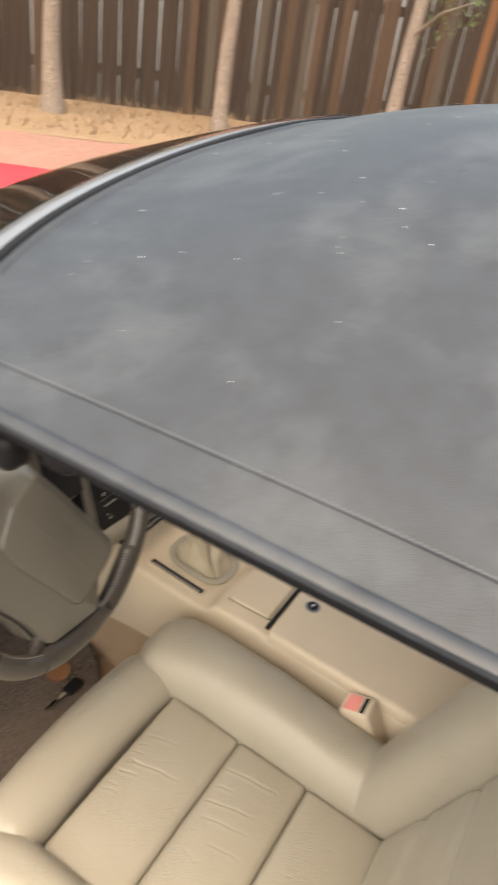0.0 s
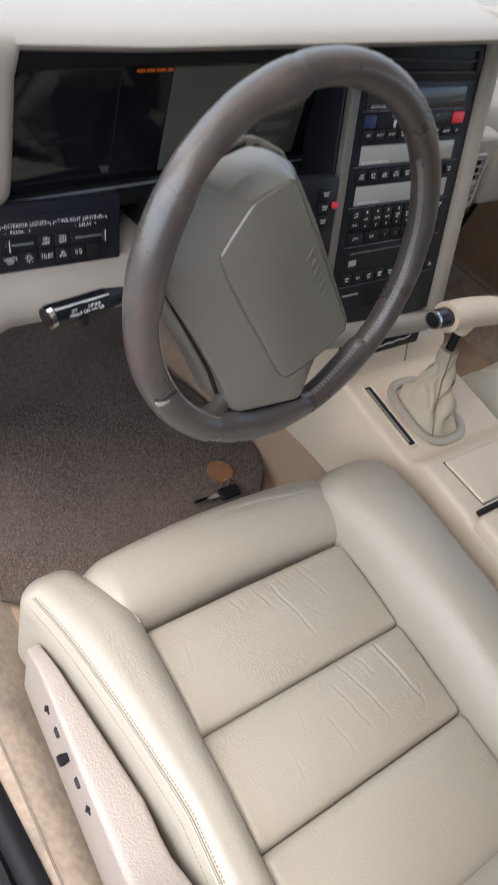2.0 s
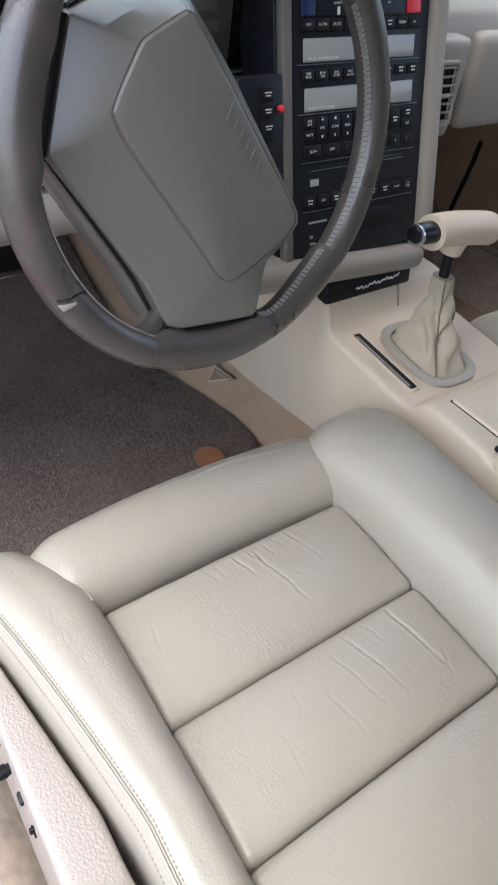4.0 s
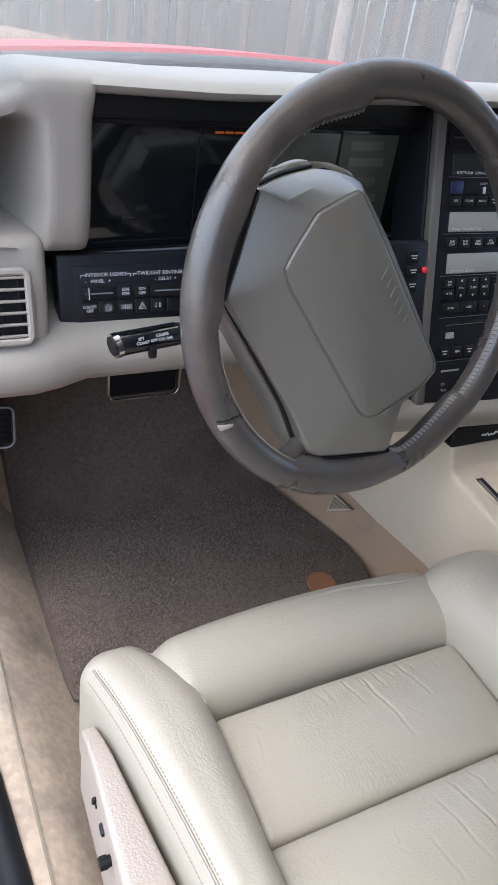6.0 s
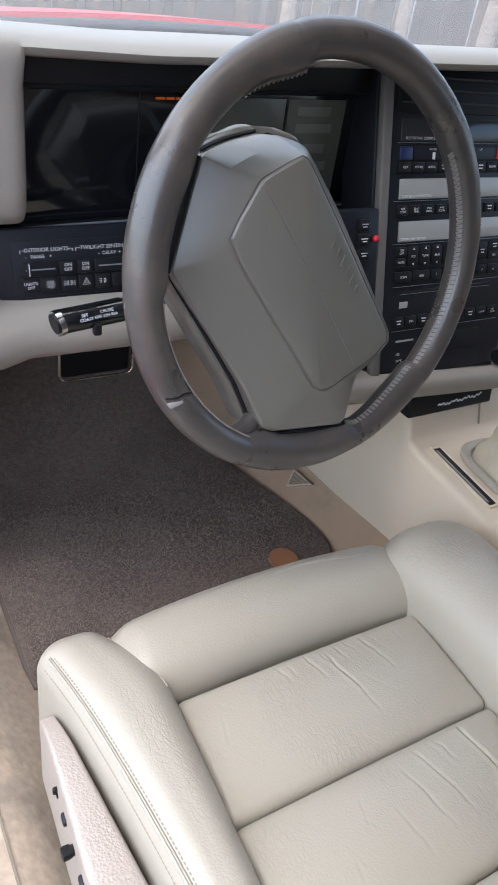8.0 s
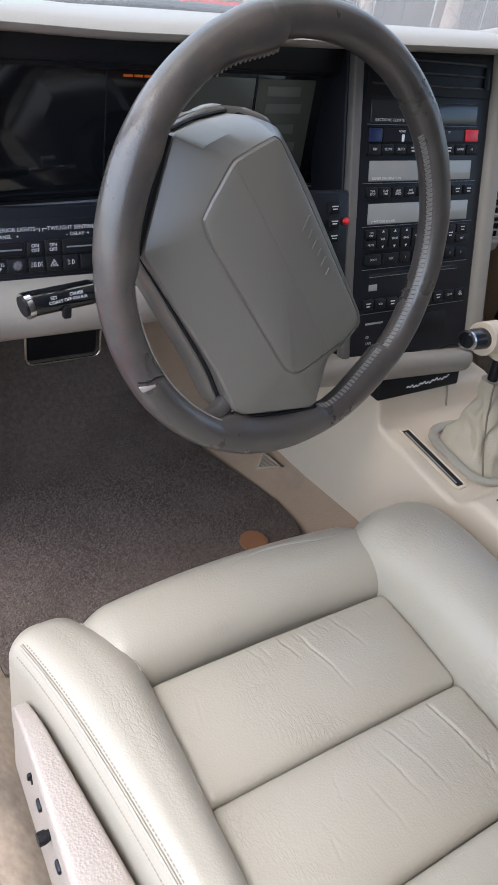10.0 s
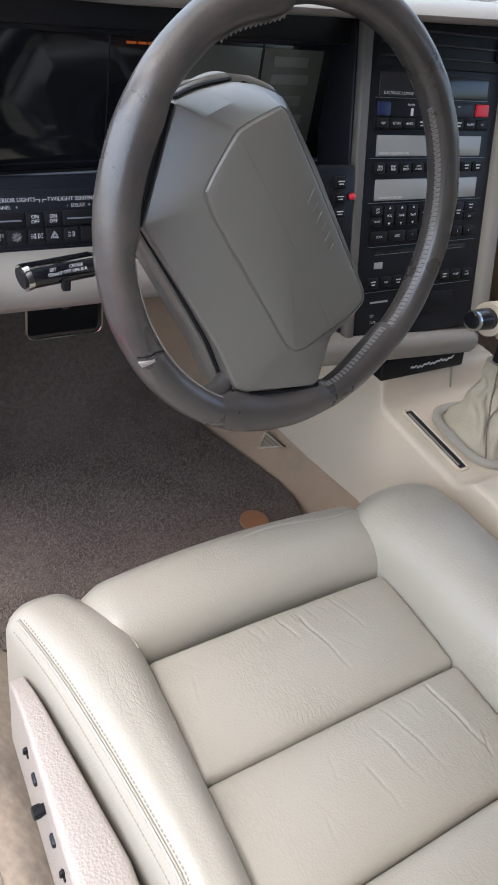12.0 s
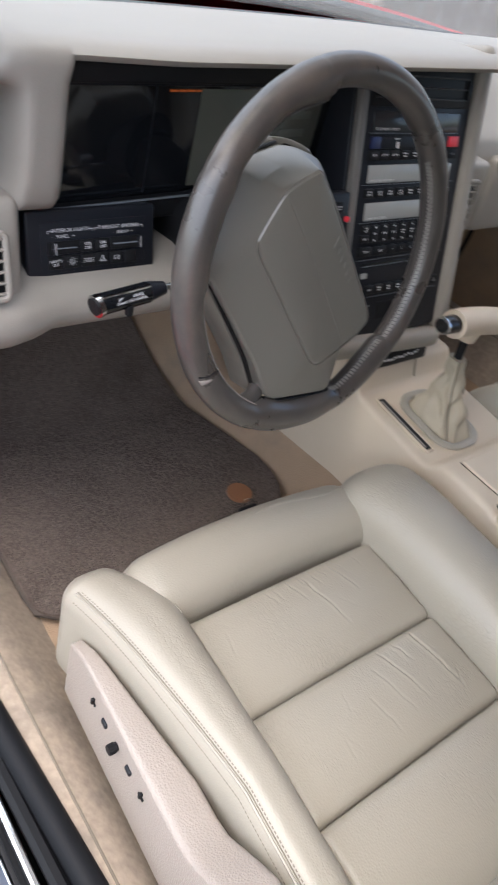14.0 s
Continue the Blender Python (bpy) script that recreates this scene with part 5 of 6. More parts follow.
flat("panel", -0.186, 0.0185, -0.002, 0.356, -0.02, 0.0, PANEL, stack, 0.004)
vent = flat("vent_well", -0.178, 0.010, 0.012, 0.056, -0.001, 0.0015, BLACK, stack, 0.002)
for k in range(3):
    flat("vent_slat", -0.174, -0.002, 0.0195 + 0.0125 * k, 0.0215 + 0.0125 * k, 0.001, 0.006, SLAT, vent, 0.0008)
flat("thumb_wheel", 0.001, 0.008, 0.022, 0.046, 0.001, 0.005, PANEL, vent, 0.002)
d = flat("clock_display", -0.172, -0.004, 0.061, 0.085, -0.001, 0.0015, DISPLAY_DARK, stack)
lettering("ELECTRONIC CLIMATE", 0.0042, Matrix.Translation((-0.166, -0.0815, 0.0018)), d, align="LEFT")
flat("bright_line", -0.176, -0.002, 0.0858, 0.0864, 0.0, 0.001, ALU, stack, 0.0002)
flat("climate_recess", -0.176, 0.003, 0.0882, 0.118, -0.001, 0.001, BLACK, stack)
button(-0.174, -0.155, 0.0895, 0.1045, "", stack, mat=BLUEPLASTIC)
button(-0.0225, -0.0005, 0.0890, 0.1035, "", stack, mat=REDPLASTIC)
flat("slide_track", -0.153, -0.024, 0.0895, 0.1045, 0.0, 0.002, PANEL, stack)
flat("slider", -0.1255, -0.1235, 0.096, 0.1035, 0.002, 0.005, WHITE, stack, 0.0005)
lettering("NORM", 0.0036, Matrix.Translation((-0.125, -0.0928, 0.0022)), stack)
lettering("UP", 0.0036, Matrix.Translation((-0.050, -0.0928, 0.0022)), stack)
for i, t in enumerate(("OFF", "ECON", "AUTO", "#", "#", "#", "#", "NORM", "HI")):
    x = -0.1745 + 0.01935 * i
    button(x, x + 0.0185, 0.1055, 0.1175, t, stack, 0.0038)
d = flat("information_display", -0.170, -0.006, 0.1235, 0.1455, -0.001, 0.0015, DISPLAY, stack, label="glass display with pale reflections in its colour")
lettering("DRIVER INFORMATION", 0.0042, Matrix.Translation((-0.166, -0.1425, 0.0018)), d, align="LEFT")
flat("bright_line", -0.178, 0.004, 0.1472, 0.1477, 0.0, 0.001, ALU, stack, 0.0002)
for i, t in enumerate(("TIME\nSTOP", "ELAP\nTIME", "AVG\nSPEED", "AVG\nECON", "#", "#", "#", "#", "#")):
    x = -0.174 + 0.0196 * i
    button(x, x + 0.0175, 0.1515, 0.1635, t, stack, 0.0034)
d = flat("radio_display", -0.168, -0.005, 0.1695, 0.1925, -0.001, 0.0015, DISPLAY, stack, label="glass display with pale reflections in its colour")
lettering("SYMPHONY SOUND", 0.0042, Matrix.Translation((-0.164, -0.1895, 0.0018)), d, align="LEFT")
flat("bright_line", -0.176, 0.006, 0.1944, 0.1949, 0.0, 0.001, ALU, stack, 0.0002)
button(-0.172, -0.155, 0.1975, 0.2085, "ON\nOFF", stack, 0.0036)
button(-0.172, -0.155, 0.2095, 0.2205, "MUTE", stack, 0.0036)
for i, t in enumerate(("VOL", "TUNE", "BASS", "#", "#", "#")):
    x = -0.1535 + 0.0185 * i
    b = button(x, x + 0.0165, 0.1975, 0.2205, t, stack, 0.0038)
    for sg in (-1, 1):
        cx, cy = x + 0.00825, -0.209 - 0.0075 * sg
        bm = bmesh.new()
        bm.faces.new([bm.verts.new(q) for q in ((cx - 0.002, cy, 0.0038), (cx + 0.002, cy, 0.0038), (cx, cy - 0.003 * sg, 0.0038))])
        part("arrow", bm, PRINT, b, smooth=False)
button(-0.042, -0.024, 0.1975, 0.2205, "#", stack)
button(-0.0225, -0.002, 0.1975, 0.2085, "#", stack)
button(-0.0225, -0.002, 0.2095, 0.2205, "SET", stack, 0.0036)
for x0, x1, t in ((-0.172, -0.145, "SCAN"), (-0.144, -0.117, "SEEK"), (-0.116, -0.098, "1"), (-0.097, -0.079, "2"), (-0.078, -0.060, "3"), (-0.059, -0.041, "4"), (-0.040, -0.022, "5"), (-0.021, -0.002, "6")):
    button(x0, x1, 0.2255, 0.2385, t, stack, 0.0038)
flat("bright_line", -0.172, 0.004, 0.2432, 0.2438, 0.0, 0.001, ALU, stack, 0.0002)
flat("disc_slot", -0.160, -0.012, 0.2485, 0.2515, 0.0002, 0.0006, SCREEN, stack, 0.0002)
flat("slot_edge", -0.160, -0.012, 0.2525, 0.2530, 0.0, 0.001, ALU, stack, 0.0002)
flat("disc_mark", -0.160, -0.147, 0.2615, 0.2690, 0.0, 0.0006, DISPLAY, stack, 0.0002)
for i, t in enumerate(("#", "SEEK", "#", "#", "#", "#", "#", "COMP", "CD\nTAPE")):
    x = -0.171 + 0.0196 * i
    button(x, x + 0.0185, 0.2785, 0.2915, t, stack, 0.0034)
flat("bright_line", -0.170, 0.006, 0.2958, 0.2964, 0.0, 0.001, ALU, stack, 0.0002)
flat("noise_mark", -0.162, -0.134, 0.3075, 0.3100, 0.0, 0.0006, DISPLAY, stack, 0.0002)
flat("tape_door", -0.120, -0.025, 0.305, 0.330, 0.0, 0.0015, BLACK, stack)
lettering("CD", 0.0042, Matrix.Translation((-0.158, -0.3250, 0.0006)), stack)
lettering("TAPE", 0.0042, Matrix.Translation((-0.156, -0.3330, 0.0006)), stack)
# brand strip under the stack
strip = empty("name_strip", "black glossy strip with a small silver script mark", "name strip")
part("strip", rbox((0, 0, 0), (0.150, 0.02, 0.028), 0.004, 3, lambda x, y, z: (-0.030 + x, 0.209 + y + 0.2 * z, 0.6225 + z)), BLACK, strip)
part("script_mark", tube([(-0.056 + 0.076 * i / 90, 0.1975, 0.6205 + 0.005 * i / 90 + 0.0019 * math.sin(i * 0.72) + 0.0013 * math.sin(i * 0.23)) for i in range(91)], 0.0007, k=5), WHITE, strip)

# light switch panel
LU, LN = Vector((0, 0.2577, 0.9662)), Vector((0, -0.9662, 0.2577))
lights = empty("light_switch_panel", "black light switch panel with white markings", "switch panel")
lights.matrix_world = frame_matrix(Vector((-0.584, 0.2925, 0.854)), LU, LN)
flat("face", -0.005, 0.142, 0.006, 0.077, -0.02, 0.0, PANEL, lights, 0.003)
flat("inner_face", 0.010, 0.128, 0.018, 0.069, 0.0, 0.001, PANEL, lights, 0.0005)
lettering("INTERIOR LIGHTS", 0.0052, Matrix.Translation((0.042, -0.0265, 0.0012)), lights)
lettering("TWILIGHT SENTINEL", 0.0052, Matrix.Translation((0.098, -0.0265, 0.0012)), lights)
lettering("-   PANEL   +", 0.0046, Matrix.Translation((0.034, -0.0325, 0.0012)), lights)
lettering("-  DELAY  +", 0.0046, Matrix.Translation((0.103, -0.0325, 0.0012)), lights)
for x0, x1 in ((0.0175, 0.0215), (0.0625, 0.0665), (0.0695, 0.0735), (0.1215, 0.1255)):
    flat("bracket_mark", x0, x1, 0.0262, 0.0267, 0.001, 0.0014, PRINT, lights, 0.0001)
for x in (0.0175, 0.0665, 0.0695, 0.1255):
    flat("bracket_mark", x - 0.0003, x + 0.0003, 0.0262, 0.0290, 0.001, 0.0014, PRINT, lights, 0.0001)
for x0, x1, kx in ((0.0165, 0.051, 0.023), (0.0865, 0.1245, 0.121)):
    b = flat("dimmer", x0, x1, 0.0370, 0.0500, 0.0, 0.003, BLACK, lights)
    flat("track", x0 + 0.004, x1 - 0.003, 0.0432, 0.0446, 0.0029, 0.0032, ALU, b, 0.0001)
    flat("slide_knob", kx - 0.0018, kx + 0.0018, 0.0375, 0.0495, 0.003, 0.007, PANEL, b, 0.0006)
    flat("knob_line", kx - 0.0004, kx + 0.0004, 0.038, 0.049, 0.0068, 0.0073, PRINT, b, 0.0001)
button(0.052, 0.0685, 0.0365, 0.0500, "ON\nOFF", lights, 0.0045)
button(0.0690, 0.0855, 0.0365, 0.0500, "ON\nOFF", lights, 0.0045)
button(0.0165, 0.0315, 0.0512, 0.0655, "LIGHTS\nOFF", lights, 0.0040)


def mark(kind, cx, b):
    cy, z = -0.058, 0.0038
    bars = []
    if kind == "sun":
        bars = [tube([(cx + 0.002 * math.cos(q), cy + 0.002 * math.sin(q), z) for q in [i * math.pi / 5 for i in range(10)]], 0.0003, k=4, ring=True)]
        bars += [tube([(cx + 0.003 * math.cos(q), cy + 0.003 * math.sin(q), z), (cx + 0.0043 * math.cos(q), cy + 0.0043 * math.sin(q), z)], 0.0003, k=4) for q in [i * math.pi / 4 for i in range(8)]]
    elif kind == "tri":
        bars = [tube([(cx - 0.0035, cy - 0.0025, z), (cx + 0.0035, cy - 0.0025, z), (cx, cy + 0.0035, z)], 0.0004, k=4, ring=True), tube([(cx - 0.0016, cy - 0.0013, z), (cx + 0.0016, cy - 0.0013, z), (cx, cy + 0.0014, z)], 0.0003, k=4, ring=True)]
    else:
        for sg in ((-1, 1) if kind == "both" else (1,)):
            bars.append(tube([(cx + sg * (0.0012 + 0.0018 * math.cos(q)), cy + 0.0022 * math.sin(q), z) for q in [-math.pi / 2 + math.pi * i / 6 for i in range(7)]], 0.0003, k=4, ring=True))
            bars += [tube([(cx + sg * (0.0042 if kind == "both" else -0.0012), cy + 0.0015 * j, z), (cx + sg * (0.0056 if kind == "both" else -0.0034), cy + 0.002 * j, z)], 0.0003, k=4) for j in (-1, 0, 1)]
    part("symbol", join(*bars), PRINT, b)


for x, kind in ((0.0325, "sun"), (0.0525, "both"), (0.0690, "tri"), (0.0855, "fog"), (0.1025, "")):
    b = button(x, x + (0.0195 if kind == "sun" else 0.0160), 0.0512, 0.0655, "", lights)
    if kind:
        mark(kind, x + (0.0098 if kind == "sun" else 0.008), b)


# air vents
def air_vent(m, w, h, slats):
    v = empty("air_vent", "grey-beige slatted dashboard air vent", "air vent", "dashboard air vents")
    v.matrix_world = m
    part("well", rbox((0, 0, -0.008), (w - 0.004, h - 0.004, 0.012), 0.002, 2), BLACK, v)
    part("frame", tube([(x, y, 0.002) for x, y, _ in ring_pts(0, 0, w, h, 0.006, lambda y: 0)], 0.0035, 0.003, k=8, ring=True), DASH, v)
    for i in range(slats):
        y = -h / 2 + h * (i + 0.5) / slats
        part("slat", rbox((0, y, 0.0015), (w - 0.004, 0.0026, 0.005), 0.001, 2), DASH, v)
    for i in range(5):
        part("vane", rbox((-w / 2 + w * (i + 0.5) / 5, 0, -0.004), (0.002, h - 0.004, 0.006), 0.0006, 1), BLACK, v)
    part("thumb_tab", rbox((0, 0, 0.008), (0.020, 0.005, 0.006), 0.002, 2), DASH, v)


air_vent(frame_matrix(Vector((-0.6620, 0.2500, 0.8160)), LU, LN), 0.080, 0.062, 6)
air_vent(frame_matrix(Vector((0.118, 0.2935, 0.812)), Vector((0, 0.12, 0.993)), Vector((0, -0.993, 0.12))), 0.05, 0.075, 7)
part("vent_housing", rbox((0.123, 0.335, 0.812), (0.095, 0.066, 0.125), 0.010, 3), DASH, dashboard)

# ---- steering column and wheel ----
column = empty("steering_column", "grey steering column with an indicator and cruise stalk", "steering column")
part("shroud", tube([(-0.358, 0.185, 0.838), (-0.36, 0.25, 0.822), (-0.365, 0.42, 0.785)], lambda s: 0.036 + 0.012 * s, lambda s: 0.034 + 0.01 * s, k=18, power=0.8), BLACK, column)
part("shroud_dark", tube([(-0.353, 0.15, 0.850), (-0.357, 0.195, 0.838)], 0.040, k=18), BLACK, column)
stalk_a, stalk_b = Vector((-0.5625, 0.180, 0.807)), Vector((-0.508, 0.184, 0.811))
st = part("stalk_grip", tube([stalk_a, stalk_a.lerp(stalk_b, 0.5), stalk_b], 0.0106, k=20), SCREEN, column, "glossy black cruise stalk")
part("end_ring", tube([stalk_a - Vector((0.004, 0.001, 0.001)), stalk_a + Vector((0.001, 0, 0))], 0.0112, k=20), CHROME, st)
part("end_recess", tube([stalk_a - Vector((0.0055, 0.001, 0.001)), stalk_a], 0.0088, k=20), BLACK, st)
part("bright_band", tube([stalk_a.lerp(stalk_b, 0.02) + Vector((0, -0.003, 0.0095)), stalk_b + Vector((0, -0.003, 0.0095))], 0.003, 0.0012, k=6), CHROME, st)
part("slide_tab", rbox(stalk_a.lerp(stalk_b, 0.55) + Vector((0, -0.009, -0.0085)), (0.007, 0.007, 0.011), 0.0015, 2), BLACK, st)
SD = (stalk_b - stalk_a).normalized()
SO = Vector((-0.15, -0.92, 0.36))
SO = (SO - SD * SO.dot(SD)).normalized()
SUP = SO.cross(SD)
for t, at, dz in (("SET", 0.34, 0.0022), ("COAST", 0.36, -0.0016), ("CRUISE", 0.70, 0.0026), ("OFF ON R/A", 0.68, -0.0012)):
    p = stalk_a.lerp(stalk_b, at) + SO * 0.0109 + SUP * dz
    lettering(t, 0.0038, Matrix(((SD.x, SUP.x, SO.x, p.x), (SD.y, SUP.y, SO.y, p.y), (SD.z, SUP.z, SO.z, p.z), (0, 0, 0, 1))), st)
part("stalk_tip", tube([stalk_b, stalk_b + SD * 0.02], lambda s: 0.0106 - 0.004 * s, k=16), PANEL, column)
part("stalk_rod", tube([stalk_b, stalk_b + SD * 0.13], 0.0032, k=10), CHROME, column)
part("tilt_lever", tube([(-0.455, 0.192, 0.832), (-0.472, 0.190, 0.830)], 0.007, k=10), ALU, column)

steering_wheel = empty("steering_wheel", "worn grey leather steering wheel with a large airbag pad", "steering wheel")
steering_wheel.matrix_world = Matrix.Translation((-0.3507, 0.1147, 0.8656)) @ Matrix(((0.9978, -0.0096, 0.0659, 0), (0.0665, 0.1926, -0.9790, 0), (-0.0033, 0.9812, 0.1929, 0), (0, 0, 0, 1)))


def step(a, lo, hi):
    s = max(0.0, min(1.0, (a - lo) / (hi - lo)))
    return s * s * (3 - 2 * s)


def grip(deg):
    """How far the rim swells inwards: two thumb grips, and the spokes at the pad's flank and foot."""
    deg %= 360
    thumb = step(deg, 288, 308) * (1 - step(deg, 315, 318)) + step(deg, 101, 104) * (1 - step(deg, 106, 124))
    spoke = 0.0050 * step(deg, 142, 152) * (1 - step(deg, 178, 184)) + 0.0085 * step(deg, 240, 249) * (1 - step(deg, 279, 288))
    return 0.0058 * thumb + spoke


N = 360
RIM_R, RIM_T = 0.1738, 0.0148
rim_line = [((RIM_R - grip(i) / 2) * math.cos(radians(i)), (RIM_R - grip(i) / 2) * math.sin(radians(i)), 0.0006 * noise.noise((i * 0.09, 0, 0))) for i in range(N)]
part("rim", tube(rim_line, lambda s: RIM_T + grip(s * (N - 1)) / 2 + 0.0003 * noise.noise((s * 60, 1, 0)), lambda s: RIM_T + 0.08 * grip(s * (N - 1)), k=24, ring=True), WHEEL, steering_wheel)
PALE_THREAD = material("grey_thread_worn", (0.20, 0.19, 0.178), 0.45, vary=0.35, scale=200)
for a0, a1 in ((283, 395), (101, 125)):
    bm = bmesh.new()
    for i in range(int((a1 - a0) * 1.25)):
        deg = a0 + i / 1.25
        a = radians(deg)
        r = RIM_R - RIM_T - grip(deg)
        for sg in (-1, 1):
            lean = 0.009 * sg * (1 if i % 2 else 0.4)
            p = Vector((r * math.cos(a), r * math.sin(a), 0.0040))
            q = Vector(((r + 0.0026) * math.cos(a + lean), (r + 0.0026) * math.sin(a + lean), 0.0040 + 0.0042 * sg))
            e = Vector((-math.sin(a), math.cos(a), 0)) * 0.0009
            o = Vector((-math.cos(a), -math.sin(a), 0.35)) * (0.0016 if i % 2 else 0.0006)
            bm.faces.new([bm.verts.new(w) for w in (p - e + o, p + e + o, q + e + o * 0.6, q - e + o * 0.6)])
    part("stitching", bm, PALE_THREAD, steering_wheel, smooth=False)
for a0, a1 in ((184, 242),):
    part("inner_seam", tube([((RIM_R - RIM_T * 0.93) * math.cos(radians(d)), (RIM_R - RIM_T * 0.93) * math.sin(radians(d)), 0.0062 + 0.0004 * math.sin(d * 3)) for d in range(a0, a1)], 0.0007, k=5), GREY_CLIP, steering_wheel, "frayed pale seam on the rim")
a = radians(211)
part("worn_notch", rbox((0, 0, 0), (0.020, 0.0066, 0.0024), 0.001, 2, lambda x, y, z: ((RIM_R + 0.001 + x) * math.cos(a) - (y * (0.55 + 45 * x) - 0.3 * x) * math.sin(a), (RIM_R + 0.001 + x) * math.sin(a) + (y * (0.55 + 45 * x) - 0.3 * x) * math.cos(a), 0.0136 + z - 30 * x * x), (6, 1, 1)), GREY_CLIP, steering_wheel, "torn leather showing pale foam")
part("notch_tear", tube(smooth_path([((RIM_R + dr) * math.cos(radians(d)), (RIM_R + dr) * math.sin(radians(d)), 0.0145 - 32 * dr * dr) for dr, d in ((-0.011, 211.5), (-0.004, 209.6), (0.002, 209.2), (0.010, 208.0))], 4), 0.0009, k=5), BLACK, steering_wheel)

OUT = [(-0.1435, 0.0065, -0.0141), (-0.1365, 0.0255, -0.0153), (-0.1235, 0.0635, -0.0166), (-0.1140, 0.0905, -0.0172), (-0.1125, 0.0920, -0.0203), (-0.0835, 0.0995, -0.0314), (-0.0515, 0.1050, -0.0374), (-0.0335, 0.1040, -0.0291), (-0.0200, 0.0975, -0.0105), (0.0115, 0.0465, -0.0007), (0.0465, -0.0135, 0.0046), (0.0765, -0.0645, 0.0083), (0.0775, -0.0745, 0.0080), (0.0625, -0.0905, 0.0078), (0.0425, -0.1015, 0.0073), (0.0395, -0.1105, 0.0078), (0.0295, -0.1455, 0.0100), (0.0235, -0.1495, 0.0092), (-0.0535, -0.1415, 0.0056), (-0.0635, -0.1355, 0.0041), (-0.0795, -0.0985, -0.0005), (-0.1085, -0.0505, -0.0070), (-0.1395, -0.0005, -0.0136)]
INN = [(-0.0945, 0.0235, 0.0014), (-0.0970, 0.0315, 0.0008), (-0.0895, 0.0455, 0.0020), (-0.0735, 0.0705, 0.0041), (-0.0700, 0.0745, 0.0044), (-0.0585, 0.0805, 0.0057), (-0.0415, 0.0885, 0.0074), (-0.0355, 0.0910, 0.0080), (-0.0305, 0.0885, 0.0085), (0.0005, 0.0395, 0.0131), (0.0345, -0.0155, 0.0171), (0.0635, -0.0605, 0.0194), (0.0645, -0.0705, 0.0196), (0.0495, -0.0825, 0.0199), (0.0165, -0.0975, 0.0192), (0.0025, -0.1040, 0.0189), (-0.0055, -0.1055, 0.0184), (-0.0115, -0.1045, 0.0183), (-0.0175, -0.0995, 0.0174), (-0.0215, -0.0945, 0.0170), (-0.0435, -0.0605, 0.0130), (-0.0695, -0.0205, 0.0076), (-0.0895, 0.0115, 0.0027)]


def rounded(pts, times=2):
    P = [Vector(p) for p in pts]
    for k in range(times):
        c = 0.10 if k == 0 else 0.25
        P = [q for i in range(len(P)) for q in (P[i].lerp(P[(i + 1) % len(P)], c), P[i].lerp(P[(i + 1) % len(P)], 1 - c))]
    return P


def pad_ring(s, lift=0.0, grow=0.0, drop=None, times=2):
    """A ring of the pad between its outline (0) and its raised panel (1); past 1 it closes in on the panel's middle."""
    out = []
    mid = sum((Vector(b) for b in INN), Vector()) / len(INN) + Vector((0, 0, 0.004))
    for a, b in zip(OUT, INN):
        p = Vector(a).lerp(Vector(b), s) if s <= 1 else Vector(b).lerp(mid, s - 1)
        c = Vector((p.x + 0.035, p.y + 0.02, 0))
        p += c.normalized() * grow
        p.z = (p.z if drop is None else min(drop, a[2] - 0.008)) + lift
        out.append(p)
    return rounded(out, times)


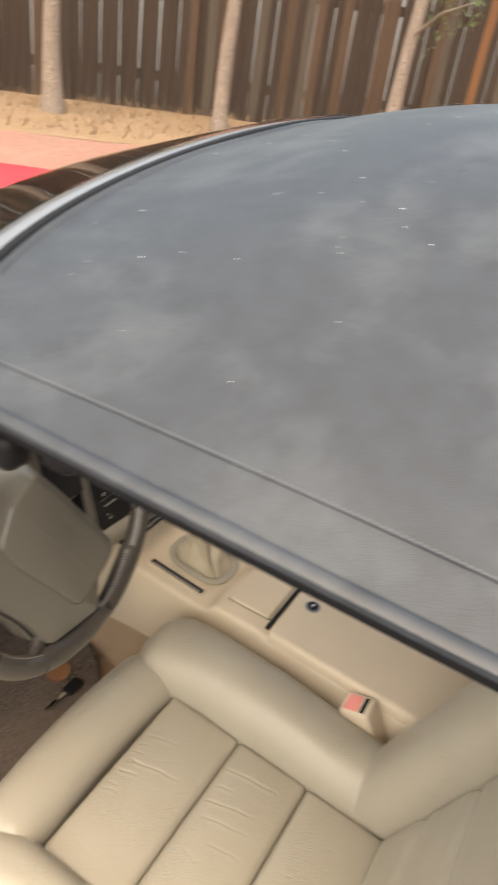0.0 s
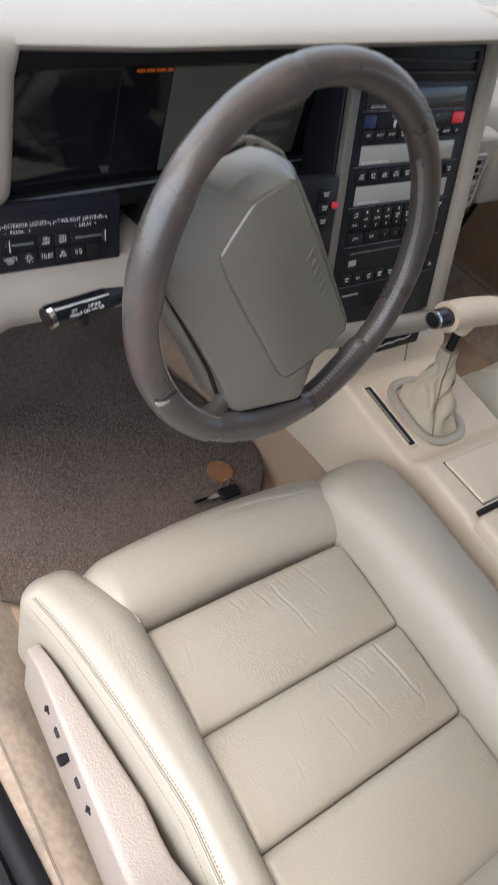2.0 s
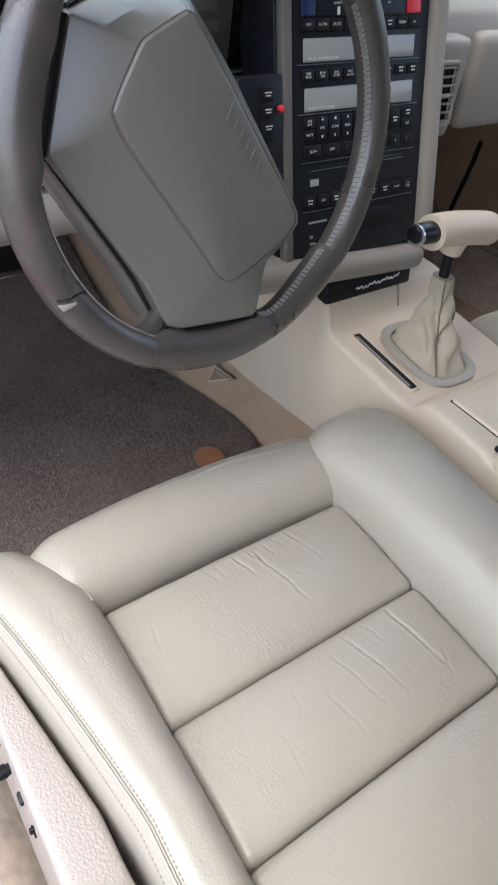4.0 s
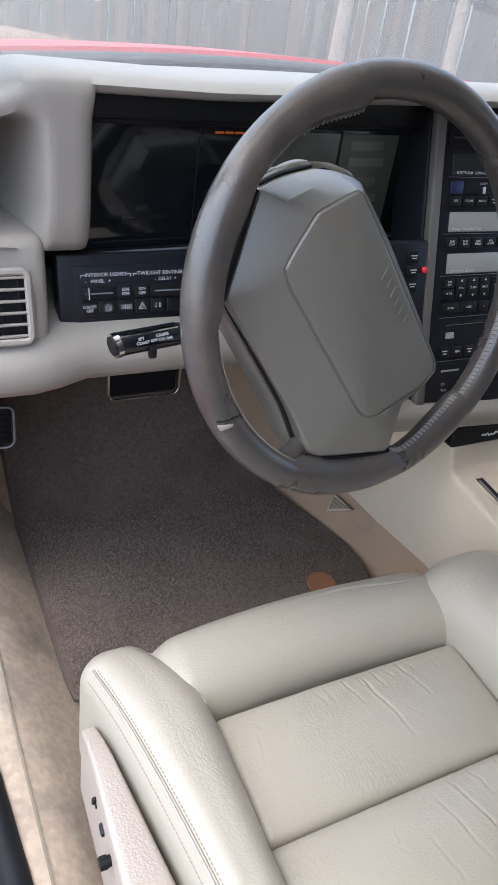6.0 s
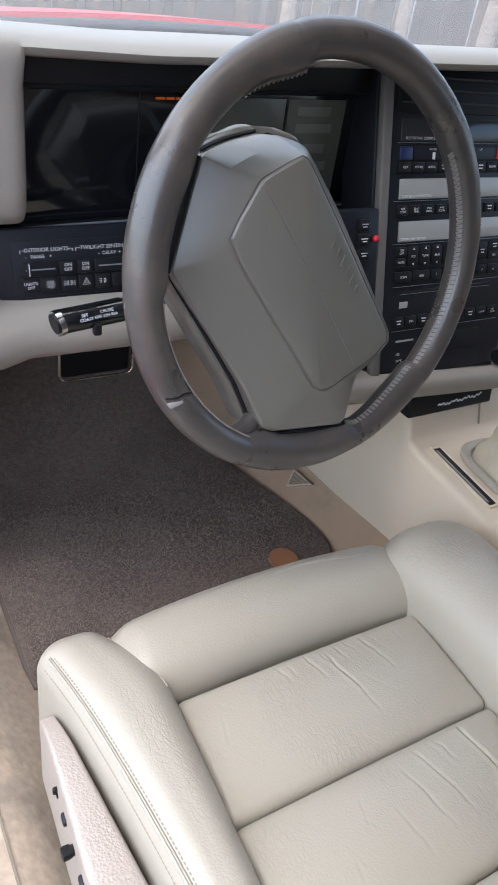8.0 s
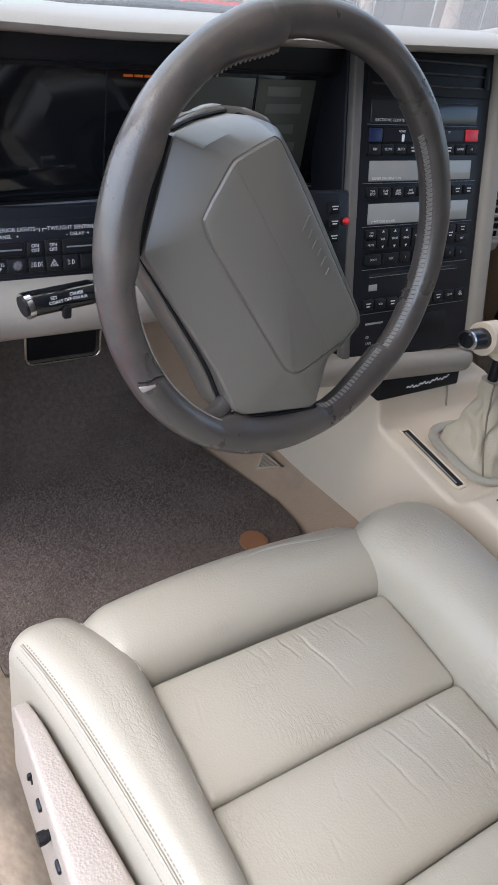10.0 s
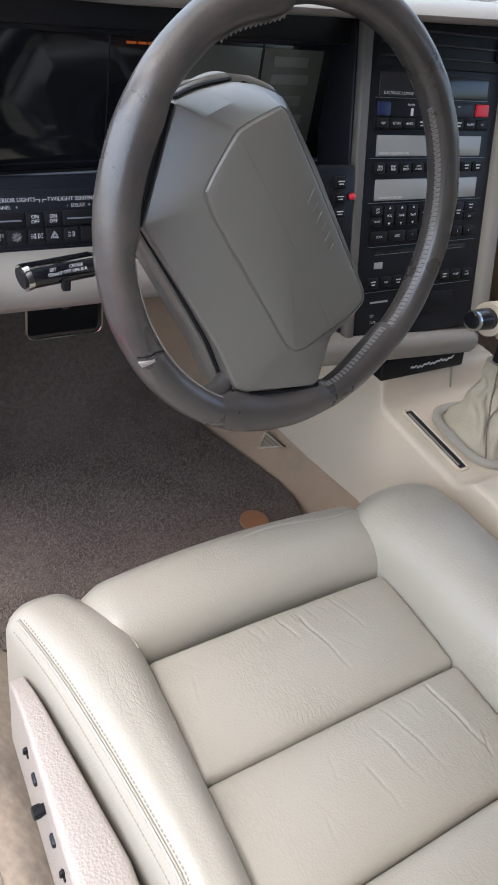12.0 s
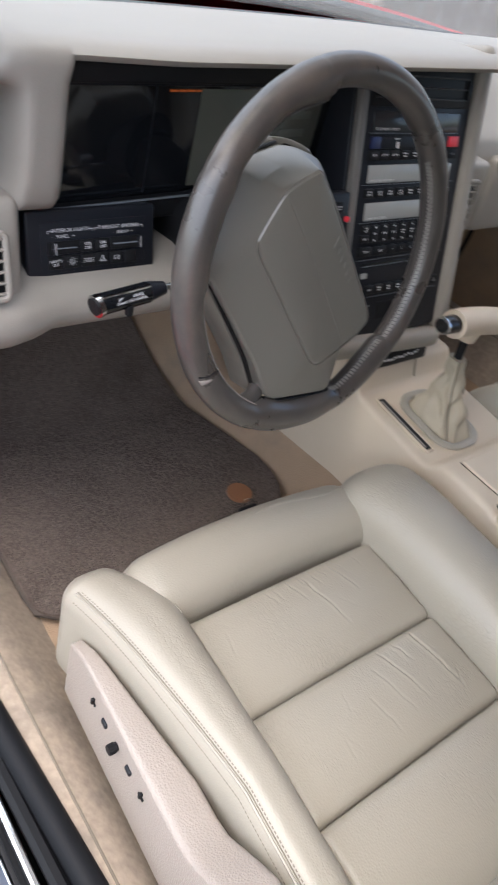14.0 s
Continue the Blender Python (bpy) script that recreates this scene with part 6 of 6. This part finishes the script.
pad = part("airbag_pad", skin([pad_ring(0, 0, -0.004, -0.045), pad_ring(0, -0.010, -0.0012), pad_ring(0, -0.0032, -0.0002), pad_ring(0.012, -0.0008), pad_ring(0.05, 0.0004), pad_ring(0.5, 0.0014), pad_ring(0.90, 0.0004), pad_ring(0.965, 0.0002), pad_ring(0.985, -0.0010), pad_ring(1.005, -0.0010), pad_ring(1.02, 0.0006), pad_ring(1.05, 0.0012), pad_ring(1.12, 0.0016), pad_ring(1.4, 0.0022), pad_ring(1.8, 0.0018)]), PAD, steering_wheel, sharp=10)
for x, y, ln in ((-0.007, 0.026, 0.012), (-0.0015, 0.017, 0.007), (0.0035, 0.009, 0.009), (0.009, 0.001, 0.006), (0.014, -0.007, 0.008), (0.0195, -0.016, 0.006)):
    part("embossed_bar", rbox((0, 0, 0), (0.0024, ln, 0.0008), 0.0003, 1, lambda a, b, c, x=x, y=y: (x + a + 0.5 * b, y + b - 0.3 * a, 0.0202 - 0.05 * y + c)), PAD, pad)
fold = drape(pad, [(-0.070 + 0.098 * i / 40, 0.070 - 0.160 * i / 40, 0.0) for i in range(41)], 0.0001)
part("panel_fold", tube(fold, 0.0011, 0.0006, k=6), PAD, pad)
part("pad_slit", tube(smooth_path([(-0.1115, 0.0940, -0.0229), (-0.0835, 0.1013, -0.0335), (-0.0505, 0.1067, -0.0394)], 6), 0.0016, 0.0022, k=6), BLACK, pad, "black gap behind the upper facet")
flank = [Vector(p) + Vector((-0.0030, 0.0, 0.0000)) for p in OUT[:4]]
part("pad_slit", tube(smooth_path(flank, 6), 0.0034, 0.0030, k=8), BLACK, pad, "narrow black gap beside the rim")
foot = [Vector(OUT[k]) + Vector((0, -0.0022, -0.003)) for k in (16, 17, 18, 19)]
part("pad_slit", tube(smooth_path(foot, 6), 0.0014, 0.0020, k=6), BLACK, pad, "thin dark joint at the foot")
part("rear_cover", tube(smooth_path([(-0.1165, 0.0905, -0.0273), (-0.0865, 0.0990, -0.0410), (-0.0620, 0.1050, -0.0480), (-0.0470, 0.1045, -0.0470), (-0.0370, 0.0985, -0.0420)], 6), lambda s: 0.003 + 0.0030 * math.sin(math.pi * s), lambda s: 0.004 + 0.0015 * math.sin(math.pi * s), k=12), PAD, steering_wheel)
part("back_shell", skin([pad_ring(0, 0, 0.003, -0.019), pad_ring(0, 0, 0.0055, -0.023), pad_ring(0, 0, 0.005, -0.050), pad_ring(0, 0, -0.015, -0.072)]), PAD, steering_wheel, sharp=50)
part("shell_gap", skin([pad_ring(0, 0, 0.0004, -0.014), pad_ring(0, 0, 0.0012, -0.024)]), BLACK, steering_wheel)
for path, w in (([(-0.090, -0.140, -0.004), (-0.076, -0.138, -0.006), (-0.064, -0.132, -0.010)], 0.009),):
    part("spoke", tube(smooth_path(path, 5), w, k=12), WHEEL, steering_wheel)
part("hub", tube([(-0.02, -0.01, -0.060), (-0.005, 0.0, -0.09)], 0.062, k=24, up=(0, 1, 0)), BLACK, steering_wheel)
